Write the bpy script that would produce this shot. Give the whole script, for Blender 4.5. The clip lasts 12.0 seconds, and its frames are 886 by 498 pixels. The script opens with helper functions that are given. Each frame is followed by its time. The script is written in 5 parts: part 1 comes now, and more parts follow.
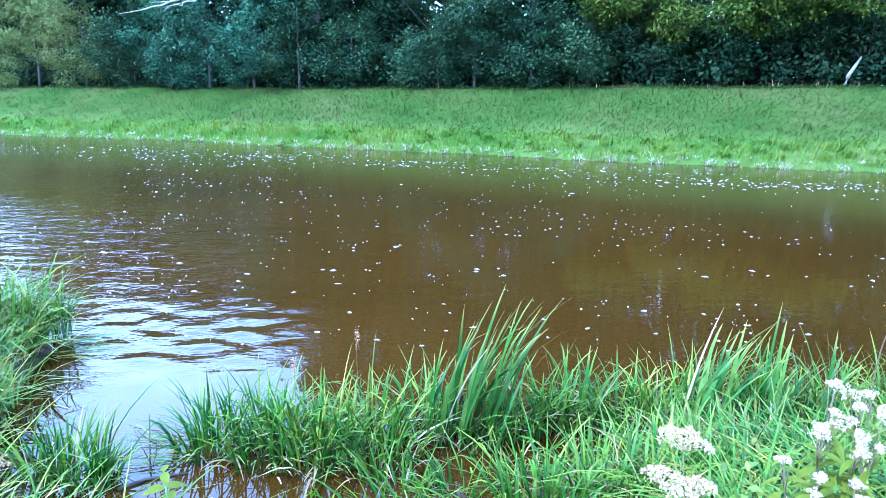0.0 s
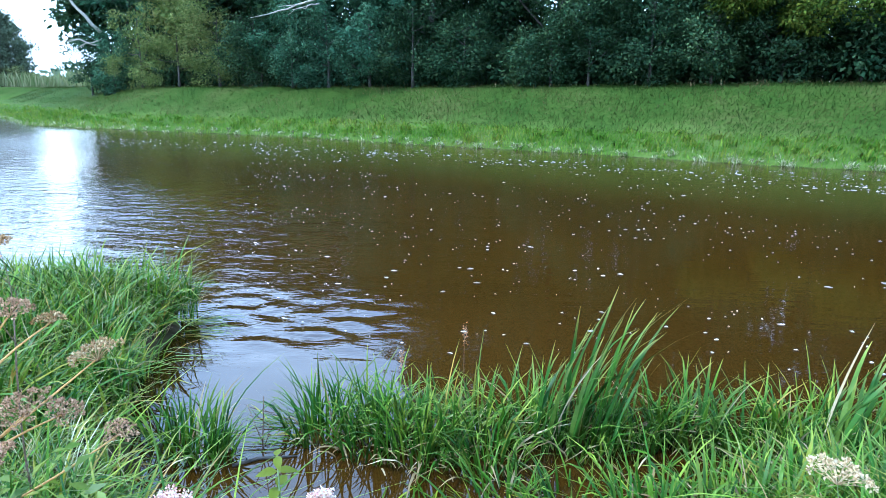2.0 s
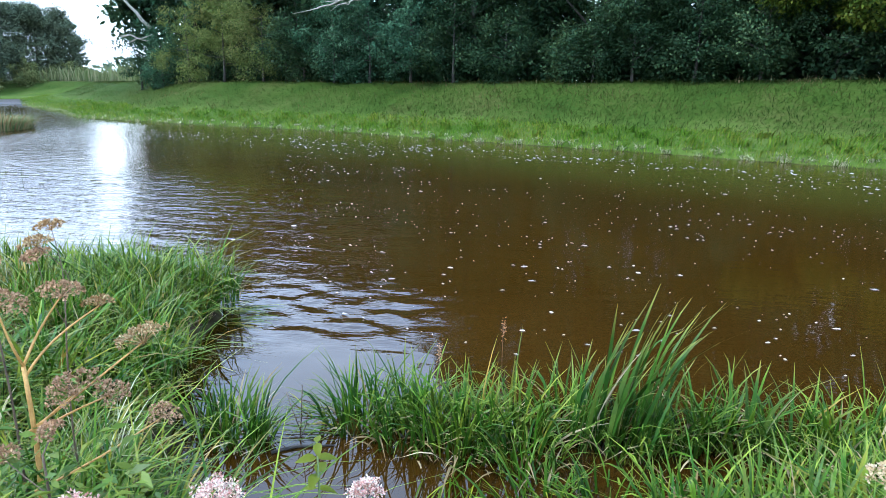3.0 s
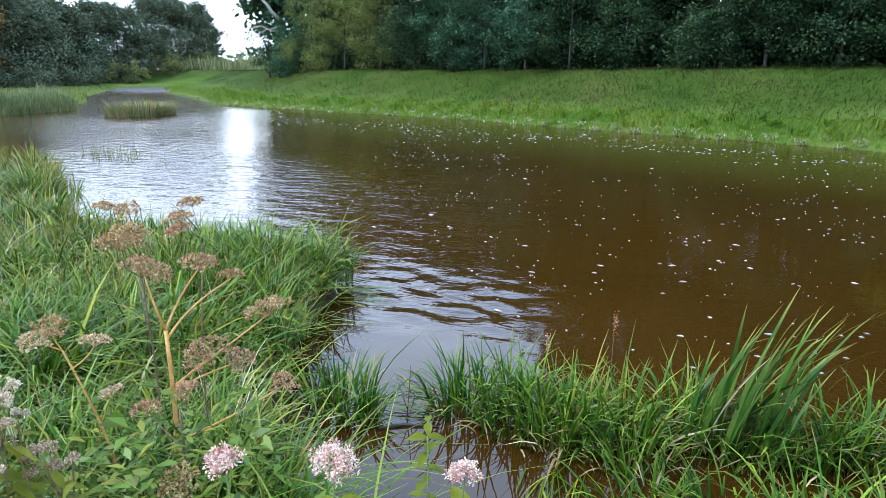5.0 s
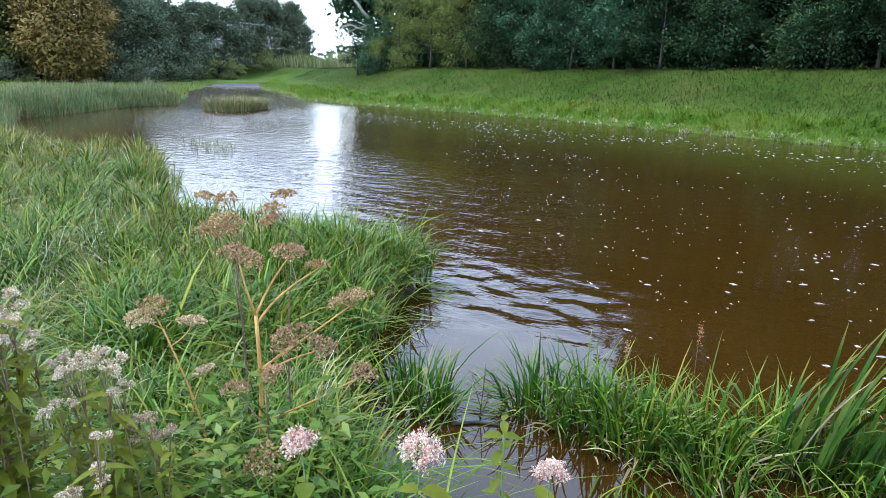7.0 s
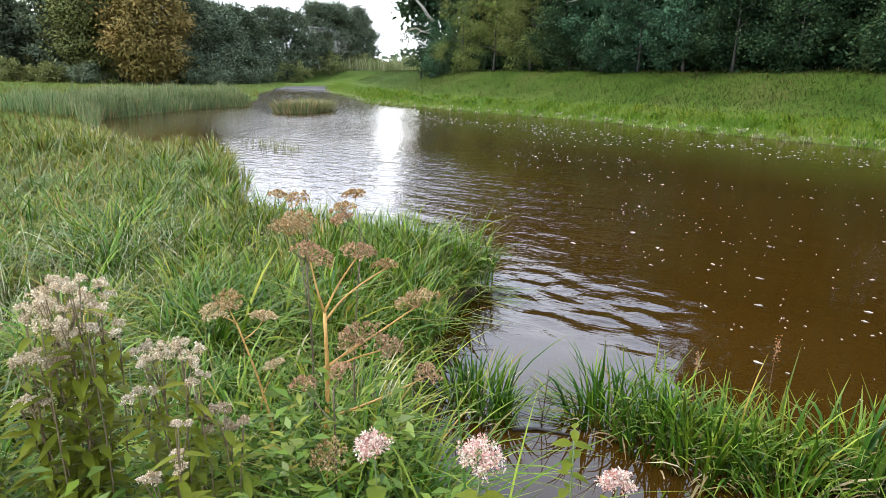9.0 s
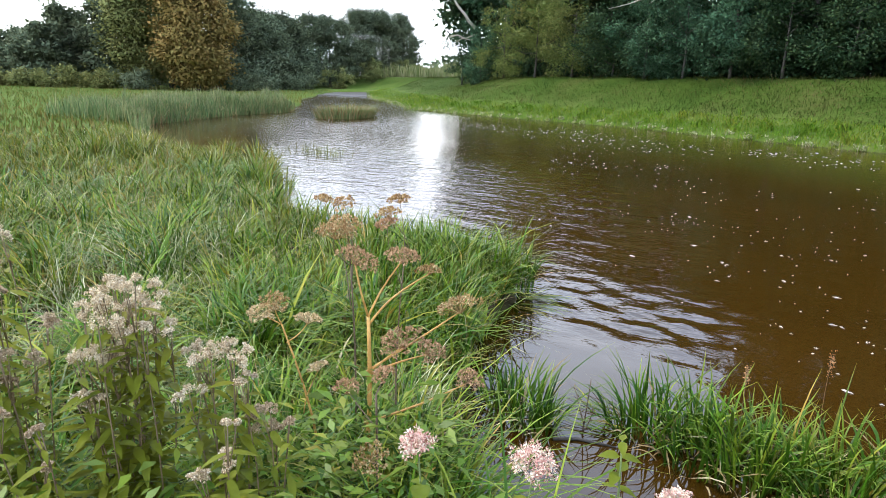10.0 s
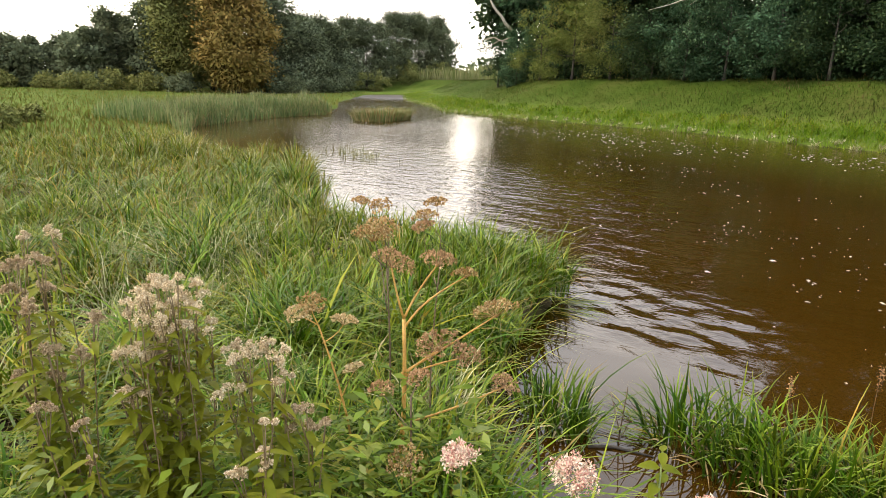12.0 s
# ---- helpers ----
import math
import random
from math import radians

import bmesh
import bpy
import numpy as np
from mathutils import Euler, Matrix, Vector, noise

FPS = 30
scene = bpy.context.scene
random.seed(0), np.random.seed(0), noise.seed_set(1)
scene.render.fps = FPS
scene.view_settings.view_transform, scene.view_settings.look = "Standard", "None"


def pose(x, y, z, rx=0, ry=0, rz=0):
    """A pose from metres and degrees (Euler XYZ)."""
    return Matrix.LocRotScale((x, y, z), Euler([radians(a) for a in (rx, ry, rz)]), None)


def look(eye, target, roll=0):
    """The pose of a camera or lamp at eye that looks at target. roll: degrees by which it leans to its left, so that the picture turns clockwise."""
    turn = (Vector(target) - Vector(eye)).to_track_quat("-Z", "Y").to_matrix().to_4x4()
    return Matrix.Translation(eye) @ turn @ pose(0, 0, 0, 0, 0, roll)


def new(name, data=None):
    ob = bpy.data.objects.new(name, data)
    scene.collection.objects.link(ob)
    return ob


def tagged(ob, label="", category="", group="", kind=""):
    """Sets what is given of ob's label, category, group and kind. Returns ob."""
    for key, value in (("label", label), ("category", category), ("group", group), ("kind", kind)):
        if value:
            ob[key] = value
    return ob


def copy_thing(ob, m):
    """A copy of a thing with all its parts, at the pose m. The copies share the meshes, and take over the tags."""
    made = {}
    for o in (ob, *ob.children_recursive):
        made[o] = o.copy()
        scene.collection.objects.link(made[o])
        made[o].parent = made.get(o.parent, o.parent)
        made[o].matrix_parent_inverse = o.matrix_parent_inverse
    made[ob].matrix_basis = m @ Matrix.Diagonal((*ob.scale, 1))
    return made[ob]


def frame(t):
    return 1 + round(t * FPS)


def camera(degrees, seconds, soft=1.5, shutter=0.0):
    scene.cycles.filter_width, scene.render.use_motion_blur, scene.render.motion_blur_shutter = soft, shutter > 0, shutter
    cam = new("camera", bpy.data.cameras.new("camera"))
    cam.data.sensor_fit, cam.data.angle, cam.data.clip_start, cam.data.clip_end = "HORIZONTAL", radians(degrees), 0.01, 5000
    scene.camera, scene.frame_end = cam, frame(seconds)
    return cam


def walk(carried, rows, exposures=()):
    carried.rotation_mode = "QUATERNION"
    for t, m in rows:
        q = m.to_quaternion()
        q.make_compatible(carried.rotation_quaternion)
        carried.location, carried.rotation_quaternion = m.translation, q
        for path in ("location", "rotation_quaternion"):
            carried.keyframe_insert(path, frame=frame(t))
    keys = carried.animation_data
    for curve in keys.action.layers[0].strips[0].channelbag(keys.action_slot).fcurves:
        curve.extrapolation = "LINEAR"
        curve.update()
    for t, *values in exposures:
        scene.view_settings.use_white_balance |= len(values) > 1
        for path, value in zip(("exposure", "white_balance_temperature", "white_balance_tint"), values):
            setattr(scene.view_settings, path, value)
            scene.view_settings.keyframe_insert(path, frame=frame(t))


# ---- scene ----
cam = camera(70.1, 12.0, 0.65)
PATH = [
    (0, (-0.168, 0.692, 1.755), (0.16, 2.608, 1.285), 0.8),
    (0.5, (-0.179, 0.726, 1.745), (0.067, 2.654, 1.275), 0.9),
    (1, (-0.184, 0.749, 1.73), (-0.011, 2.684, 1.256), 0.8),
    (1.5, (-0.195, 0.772, 1.716), (-0.104, 2.714, 1.247), 0.7),
    (2, (-0.201, 0.777, 1.716), (-0.201, 2.72, 1.24), 0.7),
    (2.5, (-0.21, 0.792, 1.699), (-0.263, 2.733, 1.22), 0.8),
    (4.5, (-0.232, 0.799, 1.69), (-0.605, 2.691, 1.158), 1.0),
    (5, (-0.239, 0.797, 1.688), (-0.687, 2.672, 1.158), 0.7),
    (5.5, (-0.245, 0.797, 1.686), (-0.762, 2.656, 1.16), 0.7),
    (6, (-0.25, 0.792, 1.688), (-0.841, 2.626, 1.153), 0.6),
    (6.5, (-0.259, 0.796, 1.685), (-0.902, 2.609, 1.138), 1.0),
    (7, (-0.251, 0.782, 1.69), (-0.931, 2.584, 1.152), 1.2),
    (9, (-0.286, 0.777, 1.685), (-1.135, 2.507, 1.152), 1.2),
    (9.5, (-0.29, 0.762, 1.686), (-1.182, 2.474, 1.164), 1.5),
    (10, (-0.307, 0.769, 1.683), (-1.264, 2.447, 1.166), 1.2),
    (10.5, (-0.312, 0.77, 1.682), (-1.309, 2.426, 1.167), 1.1),
    (11, (-0.314, 0.771, 1.683), (-1.342, 2.408, 1.168), 0.8),
    (11.5, (-0.318, 0.775, 1.683), (-1.361, 2.401, 1.166), 0.8),
    (12, (-0.319, 0.77, 1.684), (-1.368, 2.394, 1.172), 1.1),
]
EXPOSURES = [(0, 0.94, 4180, 11), (1.0, 0.64, 4230, 8), (1.5, 0.38, 4350, 4), (2.0, 0.09, 4800, 2), (2.5, -0.10, 5180, 4), (4.5, -0.27, 5700, 8), (7.0, -0.30, 5800, 8), (9.0, -0.27, 6750, 11), (9.5, -0.27, 6750, 12), (10.5, -0.27, 6400, 9), (11.0, -0.30, 6600, 10), (11.5, -0.34, 7500, 12), (12.0, -0.40, 8700, 13)]
walk(cam, [(t, look(eye, target, roll)) for t, eye, target, roll in PATH], EXPOSURES)

# ---- light: a bright overcast sky and a veiled sun ----
SUN_ELEVATION, SUN_TURN = 52.0, 256.0
world = bpy.data.worlds.new("overcast_sky")
scene.world = world
world.use_nodes = True
wn, wl = world.node_tree.nodes, world.node_tree.links
wn.clear()
sky = wn.new("ShaderNodeTexSky")
sky.sky_type = "NISHITA"
sky.sun_disc = False
sky.sun_elevation = radians(SUN_ELEVATION)
sky.sun_rotation = radians(SUN_TURN)
sky.dust_density = 4.0
sky_bg = wn.new("ShaderNodeBackground")
sky_bg.inputs["Strength"].default_value = 0.15
wl.new(sky.outputs["Color"], sky_bg.inputs["Color"])
cloud_noise = wn.new("ShaderNodeTexNoise")
cloud_noise.inputs["Scale"].default_value = 2.2
cloud_noise.inputs["Detail"].default_value = 6.0
cloud_ramp = wn.new("ShaderNodeValToRGB")
cloud_ramp.color_ramp.elements[0].position, cloud_ramp.color_ramp.elements[0].color = 0.3, (0.62, 0.70, 0.84, 1)
cloud_ramp.color_ramp.elements[1].position, cloud_ramp.color_ramp.elements[1].color = 0.7, (1.0, 1.0, 1.0, 1)
wl.new(cloud_noise.outputs["Fac"], cloud_ramp.inputs["Fac"])
cloud_bg = wn.new("ShaderNodeBackground")
sky_dir = wn.new("ShaderNodeTexCoord")
sky_sep = wn.new("ShaderNodeSeparateXYZ")
wl.new(sky_dir.outputs["Generated"], sky_sep.inputs[0])
sky_high = wn.new("ShaderNodeMapRange")
sky_high.inputs["From Min"].default_value, sky_high.inputs["From Max"].default_value = 0.12, 0.55
wl.new(sky_sep.outputs["Z"], sky_high.inputs["Value"])
sky_haze = wn.new("ShaderNodeMapRange")
sky_haze.inputs["From Min"].default_value, sky_haze.inputs["From Max"].default_value = 0.10, 0.55
sky_haze.inputs["To Min"].default_value, sky_haze.inputs["To Max"].default_value = 5.6, 3.7
wl.new(sky_sep.outputs["Z"], sky_haze.inputs["Value"])
wl.new(sky_haze.outputs["Result"], cloud_bg.inputs["Strength"])
sky_tint = wn.new("ShaderNodeMix")
sky_tint.data_type, sky_tint.blend_type = "RGBA", "MULTIPLY"
wl.new(sky_high.outputs["Result"], sky_tint.inputs["Factor"])
wl.new(cloud_ramp.outputs["Color"], sky_tint.inputs["A"])
sky_tint.inputs["B"].default_value = (0.92, 1.14, 1.5, 1)
wl.new(sky_tint.outputs["Result"], cloud_bg.inputs["Color"])
sky_mix = wn.new("ShaderNodeMixShader")
sky_mix.inputs["Fac"].default_value = 0.8
wl.new(sky_bg.outputs[0], sky_mix.inputs[1])
wl.new(cloud_bg.outputs[0], sky_mix.inputs[2])
wo = wn.new("ShaderNodeOutputWorld")
wl.new(sky_mix.outputs[0], wo.inputs["Surface"])

sun_data = bpy.data.lights.new("sun", "SUN")
sun_data.energy, sun_data.angle, sun_data.color = 4.4, radians(10), (1.0, 0.95, 0.86)
sun = new("sun", sun_data)
a, e = radians(SUN_TURN), radians(SUN_ELEVATION)
sun.matrix_world = look((0, 0, 30), Vector((0, 0, 30)) - Vector((math.sin(a) * math.cos(e), math.cos(a) * math.cos(e), math.sin(e))))

rng = np.random.default_rng(7)


# ---- materials ----
def shader(name):
    m = bpy.data.materials.new(name)
    m.use_nodes = True
    nt = m.node_tree
    return m, nt.nodes, nt.links, nt.nodes["Principled BSDF"], nt.nodes["Material Output"]


def ramp_node(n, stops):
    r = n.new("ShaderNodeValToRGB")
    els = r.color_ramp.elements
    while len(els) < len(stops):
        els.new(0.5)
    for el, (p, c) in zip(els, stops):
        el.position, el.color = p, (*c, 1)
    return r


def noise_node(n, l, coord, scale, detail=4.0):
    t = n.new("ShaderNodeTexNoise")
    t.inputs["Scale"].default_value, t.inputs["Detail"].default_value = scale, detail
    l.new(coord, t.inputs["Vector"])
    return t


def leaf_material(name, stops, through_light=0.3, rough=0.5, patch=0.7, tip=None, spec=0.12, vary=0.5):
    """Leaf or blade colour that differs from piece to piece, in drifts, with light coming through it."""
    m, n, l, bsdf, out = shader(name)
    geo, tc = n.new("ShaderNodeNewGeometry"), n.new("ShaderNodeTexCoord")
    big = noise_node(n, l, geo.outputs["Position"], patch, 3)
    add = n.new("ShaderNodeMath")
    add.operation = "MULTIPLY_ADD"
    l.new(big.outputs["Fac"], add.inputs[0])
    add.inputs[1].default_value = 1.1
    shift = n.new("ShaderNodeMath")
    shift.operation = "MULTIPLY_ADD"
    l.new(geo.outputs["Random Per Island"], shift.inputs[0])
    shift.inputs[1].default_value, shift.inputs[2].default_value = 0.8, -0.45
    l.new(shift.outputs[0], add.inputs[2])
    r = ramp_node(n, stops)
    l.new(add.outputs[0], r.inputs["Fac"])
    colour = r.outputs["Color"]
    if tip:
        sep = n.new("ShaderNodeSeparateXYZ")
        l.new(tc.outputs["UV"], sep.inputs[0])
        edge = n.new("ShaderNodeMapRange")
        edge.inputs["From Min"].default_value, edge.inputs["From Max"].default_value = 0.75, 1.05
        l.new(sep.outputs["Y"], edge.inputs["Value"])
        mix = n.new("ShaderNodeMix")
        mix.data_type = "RGBA"
        l.new(edge.outputs["Result"], mix.inputs["Factor"])
        l.new(colour, mix.inputs["A"])
        mix.inputs["B"].default_value = (*tip, 1)
        colour = mix.outputs["Result"]
    fine = noise_node(n, l, geo.outputs["Position"], 45, 2)
    val = n.new("ShaderNodeMapRange")
    val.inputs["To Min"].default_value, val.inputs["To Max"].default_value = 1 - vary, 1 + vary
    isl = n.new("ShaderNodeMath")
    isl.operation = "FRACT"
    many = n.new("ShaderNodeMath")
    many.operation = "MULTIPLY"
    many.inputs[1].default_value = 17.3
    l.new(geo.outputs["Random Per Island"], many.inputs[0])
    l.new(many.outputs[0], isl.inputs[0])
    both = n.new("ShaderNodeMath")
    both.operation = "MULTIPLY_ADD"
    both.inputs[1].default_value = 0.35
    l.new(fine.outputs["Fac"], both.inputs[0])
    half = n.new("ShaderNodeMath")
    half.operation = "MULTIPLY"
    half.inputs[1].default_value = 0.65
    l.new(isl.outputs[0], half.inputs[0])
    l.new(half.outputs[0], both.inputs[2])
    l.new(both.outputs[0], val.inputs["Value"])
    hsv = n.new("ShaderNodeHueSaturation")
    l.new(colour, hsv.inputs["Color"])
    l.new(val.outputs["Result"], hsv.inputs["Value"])
    l.new(hsv.outputs["Color"], bsdf.inputs["Base Color"])
    bsdf.inputs["Roughness"].default_value = rough
    bsdf.inputs["Specular IOR Level"].default_value = spec
    tr = n.new("ShaderNodeBsdfTranslucent")
    l.new(hsv.outputs["Color"], tr.inputs["Color"])
    ms = n.new("ShaderNodeMixShader")
    ms.inputs["Fac"].default_value = through_light
    l.new(bsdf.outputs[0], ms.inputs[1])
    l.new(tr.outputs[0], ms.inputs[2])
    l.new(ms.outputs[0], out.inputs["Surface"])
    return m


def rough_material(name, stops, scale, rough=0.85, bump=0.3, fine=8.0):
    """Bark, stems, soil: two scales of mottling and some relief."""
    m, n, l, bsdf, out = shader(name)
    geo = n.new("ShaderNodeNewGeometry")
    a1 = noise_node(n, l, geo.outputs["Position"], scale, 5)
    a2 = noise_node(n, l, geo.outputs["Position"], scale * fine, 3)
    mx = n.new("ShaderNodeMath")
    mx.operation = "MULTIPLY_ADD"
    l.new(a2.outputs["Fac"], mx.inputs[0])
    mx.inputs[1].default_value = 0.5
    sc = n.new("ShaderNodeMath")
    sc.operation = "MULTIPLY_ADD"
    l.new(a1.outputs["Fac"], sc.inputs[0])
    sc.inputs[1].default_value, sc.inputs[2].default_value = 0.9, -0.2
    l.new(sc.outputs[0], mx.inputs[2])
    r = ramp_node(n, stops)
    l.new(mx.outputs[0], r.inputs["Fac"])
    l.new(r.outputs["Color"], bsdf.inputs["Base Color"])
    bsdf.inputs["Roughness"].default_value = rough
    b = n.new("ShaderNodeBump")
    b.inputs["Strength"].default_value, b.inputs["Distance"].default_value = bump, 0.02
    l.new(a2.outputs["Fac"], b.inputs["Height"])
    l.new(b.outputs["Normal"], bsdf.inputs["Normal"])
    return m


def water_material():
    """Peaty brown river water: a murky body under a clear reflecting skin with ripples."""
    m, n, l, bsdf, out = shader("river_water")
    geo = n.new("ShaderNodeNewGeometry")
    silt = noise_node(n, l, geo.outputs["Position"], 0.35, 4)
    r = ramp_node(n, [(0.3, (0.027, 0.0120, 0.0014)), (0.7, (0.037, 0.0164, 0.0020))])
    l.new(silt.outputs["Fac"], r.inputs["Fac"])
    l.new(r.outputs["Color"], bsdf.inputs["Base Color"])
    bsdf.inputs["Specular IOR Level"].default_value = 0.8
    bsdf.inputs["IOR"].default_value = 1.33
    flow = n.new("ShaderNodeMapping")
    flow.inputs["Rotation"].default_value = (0, 0, radians(26.5))
    flow.inputs["Scale"].default_value = (1.0, 2.3, 1.0)
    l.new(geo.outputs["Position"], flow.inputs["Vector"])
    w1 = noise_node(n, l, flow.outputs[0], 2.2, 3)
    w2 = noise_node(n, l, flow.outputs[0], 9.0, 2)
    ms = n.new("ShaderNodeMath")
    ms.operation = "MULTIPLY_ADD"
    l.new(w2.outputs["Fac"], ms.inputs[0])
    ms.inputs[1].default_value = 0.22
    l.new(w1.outputs["Fac"], ms.inputs[2])
    att = n.new("ShaderNodeAttribute")
    att.attribute_name = "ripple"
    b = n.new("ShaderNodeBump")
    b.inputs["Distance"].default_value = 0.05
    l.new(ms.outputs[0], b.inputs["Height"])
    l.new(att.outputs["Fac"], b.inputs["Strength"])
    chop = n.new("ShaderNodeAttribute")
    chop.attribute_name = "chop"
    l.new(chop.outputs["Fac"], bsdf.inputs["Roughness"])
    l.new(b.outputs["Normal"], bsdf.inputs["Normal"])
    return m


def ground_material():
    """Turf with drifts of colour, bare wet mud near the water."""
    m, n, l, bsdf, out = shader("turf_and_mud")
    geo = n.new("ShaderNodeNewGeometry")
    a1 = noise_node(n, l, geo.outputs["Position"], 0.35, 5)
    a2 = noise_node(n, l, geo.outputs["Position"], 6.0, 5)
    grass = ramp_node(n, [(0.3, (0.045, 0.078, 0.012)), (0.5, (0.072, 0.108, 0.017)), (0.72, (0.11, 0.12, 0.035))])
    mxn = n.new("ShaderNodeMix")
    mxn.inputs["Factor"].default_value = 0.45
    l.new(a1.outputs["Fac"], mxn.inputs["A"])
    l.new(a2.outputs["Fac"], mxn.inputs["B"])
    l.new(mxn.outputs["Result"], grass.inputs["Fac"])
    # Rank slope grass; its darker tones also carry the shade of the tilted slope
    rank_shaded = ramp_node(n, [(0.3, (0.022, 0.048, 0.006)), (0.5, (0.040, 0.066, 0.009)), (0.72, (0.070, 0.074, 0.019))])
    l.new(mxn.outputs["Result"], rank_shaded.inputs["Fac"])
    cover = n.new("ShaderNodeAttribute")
    cover.attribute_name = "rank_shaded_grass"
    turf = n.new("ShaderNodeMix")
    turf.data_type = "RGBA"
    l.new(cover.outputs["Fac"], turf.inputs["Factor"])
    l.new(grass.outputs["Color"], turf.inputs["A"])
    l.new(rank_shaded.outputs["Color"], turf.inputs["B"])
    mud = ramp_node(n, [(0.35, (0.020, 0.014, 0.008)), (0.7, (0.055, 0.040, 0.022))])
    l.new(a2.outputs["Fac"], mud.inputs["Fac"])
    sep = n.new("ShaderNodeSeparateXYZ")
    l.new(geo.outputs["Position"], sep.inputs[0])
    wob = n.new("ShaderNodeMath")
    wob.operation = "MULTIPLY_ADD"
    l.new(a2.outputs["Fac"], wob.inputs[0])
    wob.inputs[1].default_value = 0.08
    l.new(sep.outputs["Z"], wob.inputs[2])
    edge = n.new("ShaderNodeMapRange")
    edge.inputs["From Min"].default_value, edge.inputs["From Max"].default_value = 0.02, 0.07
    l.new(wob.outputs[0], edge.inputs["Value"])
    mx = n.new("ShaderNodeMix")
    mx.data_type = "RGBA"
    l.new(edge.outputs["Result"], mx.inputs["Factor"])
    l.new(mud.outputs["Color"], mx.inputs["A"])
    # Mud and litter colour under the marsh, also painting the shade between blades
    litter_shade = n.new("ShaderNodeAttribute")
    litter_shade.attribute_name = "marsh_litter_shade"
    floor = n.new("ShaderNodeMix")
    floor.data_type = "RGBA"
    l.new(litter_shade.outputs["Fac"], floor.inputs["Factor"])
    l.new(turf.outputs["Result"], floor.inputs["A"])
    l.new(mud.outputs["Color"], floor.inputs["B"])
    l.new(floor.outputs["Result"], mx.inputs["B"])
    l.new(mx.outputs["Result"], bsdf.inputs["Base Color"])
    bsdf.inputs["Roughness"].default_value = 0.95
    bsdf.inputs["Specular IOR Level"].default_value = 0.05
    b = n.new("ShaderNodeBump")
    b.inputs["Strength"].default_value, b.inputs["Distance"].default_value = 0.6, 0.05
    l.new(a2.outputs["Fac"], b.inputs["Height"])
    l.new(b.outputs["Normal"], bsdf.inputs["Normal"])
    return m


WATER, TURF = water_material(), ground_material()
SEDGE = leaf_material("sedge_blade", [(0.0, (0.018, 0.060, 0.003)), (0.4, (0.040, 0.102, 0.005)), (0.7, (0.092, 0.160, 0.010)), (0.93, (0.185, 0.215, 0.020)), (1.0, (0.259, 0.174, 0.031))], 0.18, 0.40, 1.3, (0.20, 0.23, 0.035), 0.16, 0.68)
REED = leaf_material("reed_blade", [(0.0, (0.045, 0.090, 0.010)), (0.4, (0.095, 0.135, 0.014)), (0.7, (0.175, 0.165, 0.022)), (0.95, (0.250, 0.165, 0.040))], 0.2, 0.42, 1.0, (0.24, 0.22, 0.05), 0.10, 0.65)
MARSH = leaf_material("marsh_grass_blade", [(0.0, (0.026, 0.068, 0.003)), (0.45, (0.066, 0.122, 0.005)), (0.75, (0.135, 0.170, 0.009)), (0.93, (0.225, 0.200, 0.020)), (1.0, (0.300, 0.190, 0.050))], 0.18, 0.42, 0.8, (0.20, 0.21, 0.035), 0.14, 0.68)
STRAW = leaf_material("pale_straw_blade", [(0.0, (0.22, 0.24, 0.10)), (0.5, (0.36, 0.36, 0.19)), (1.0, (0.48, 0.45, 0.28))], 0.2, 0.7, 1.0, spec=0.05)
DRY = leaf_material("dry_blade", [(0.0, (0.16, 0.10, 0.04)), (0.5, (0.28, 0.20, 0.09)), (1.0, (0.42, 0.34, 0.19))], 0.2, 0.7, 2.0)
BERM = leaf_material("berm_grass_blade", [(0.1, (0.075, 0.170, 0.012)), (0.5, (0.128, 0.232, 0.018)), (0.9, (0.225, 0.255, 0.034))], 0.3, 0.55, 0.35, spec=0.04, vary=0.22)
# Partly dried slope grass, darkened further in place of the slope's weaker light
SLOPE = leaf_material("shaded_slope_grass_blade", [(0.15, (0.018, 0.046, 0.006)), (0.5, (0.037, 0.064, 0.009)), (0.8, (0.072, 0.074, 0.020)), (1.0, (0.160, 0.115, 0.060))], 0.3, 0.6, 0.4, spec=0.04, vary=0.22)
SWEETGRASS = leaf_material("sweet_grass_blade", [(0.0, (0.022, 0.066, 0.007)), (0.5, (0.047, 0.110, 0.011)), (0.9, (0.090, 0.143, 0.018))], 0.2, 0.40, 1.0, (0.26, 0.24, 0.05), 0.16, 0.6)
BELT = leaf_material("belt_reed_blade", [(0.0, (0.075, 0.135, 0.049)), (0.5, (0.141, 0.195, 0.070)), (0.9, (0.248, 0.247, 0.101))], 0.2, 0.5, 0.5, (0.22, 0.20, 0.11), 0.06)
MEADOW = leaf_material("meadow_blade", [(0.1, (0.074, 0.108, 0.018)), (0.5, (0.130, 0.142, 0.028)), (0.9, (0.215, 0.165, 0.056))], 0.25, 0.6, 0.15, spec=0.04, vary=0.22)
ALDER = leaf_material("alder_leaf", [(0.0, (0.016, 0.041, 0.018)), (0.5, (0.035, 0.075, 0.031)), (1.0, (0.084, 0.126, 0.047))], 0.25, 0.42, 0.5, spec=0.08, vary=0.4)
BUSH = leaf_material("bush_leaf", [(0.0, (0.027, 0.074, 0.036)), (0.5, (0.055, 0.128, 0.066)), (1.0, (0.115, 0.194, 0.098))], 0.25, 0.4, 0.5, spec=0.08, vary=0.4)
WILLOW = leaf_material("willow_leaf", [(0.0, (0.095, 0.146, 0.032)), (0.5, (0.180, 0.226, 0.058)), (1.0, (0.300, 0.300, 0.105))], 0.3, 0.5, 0.4, spec=0.08, vary=0.4)
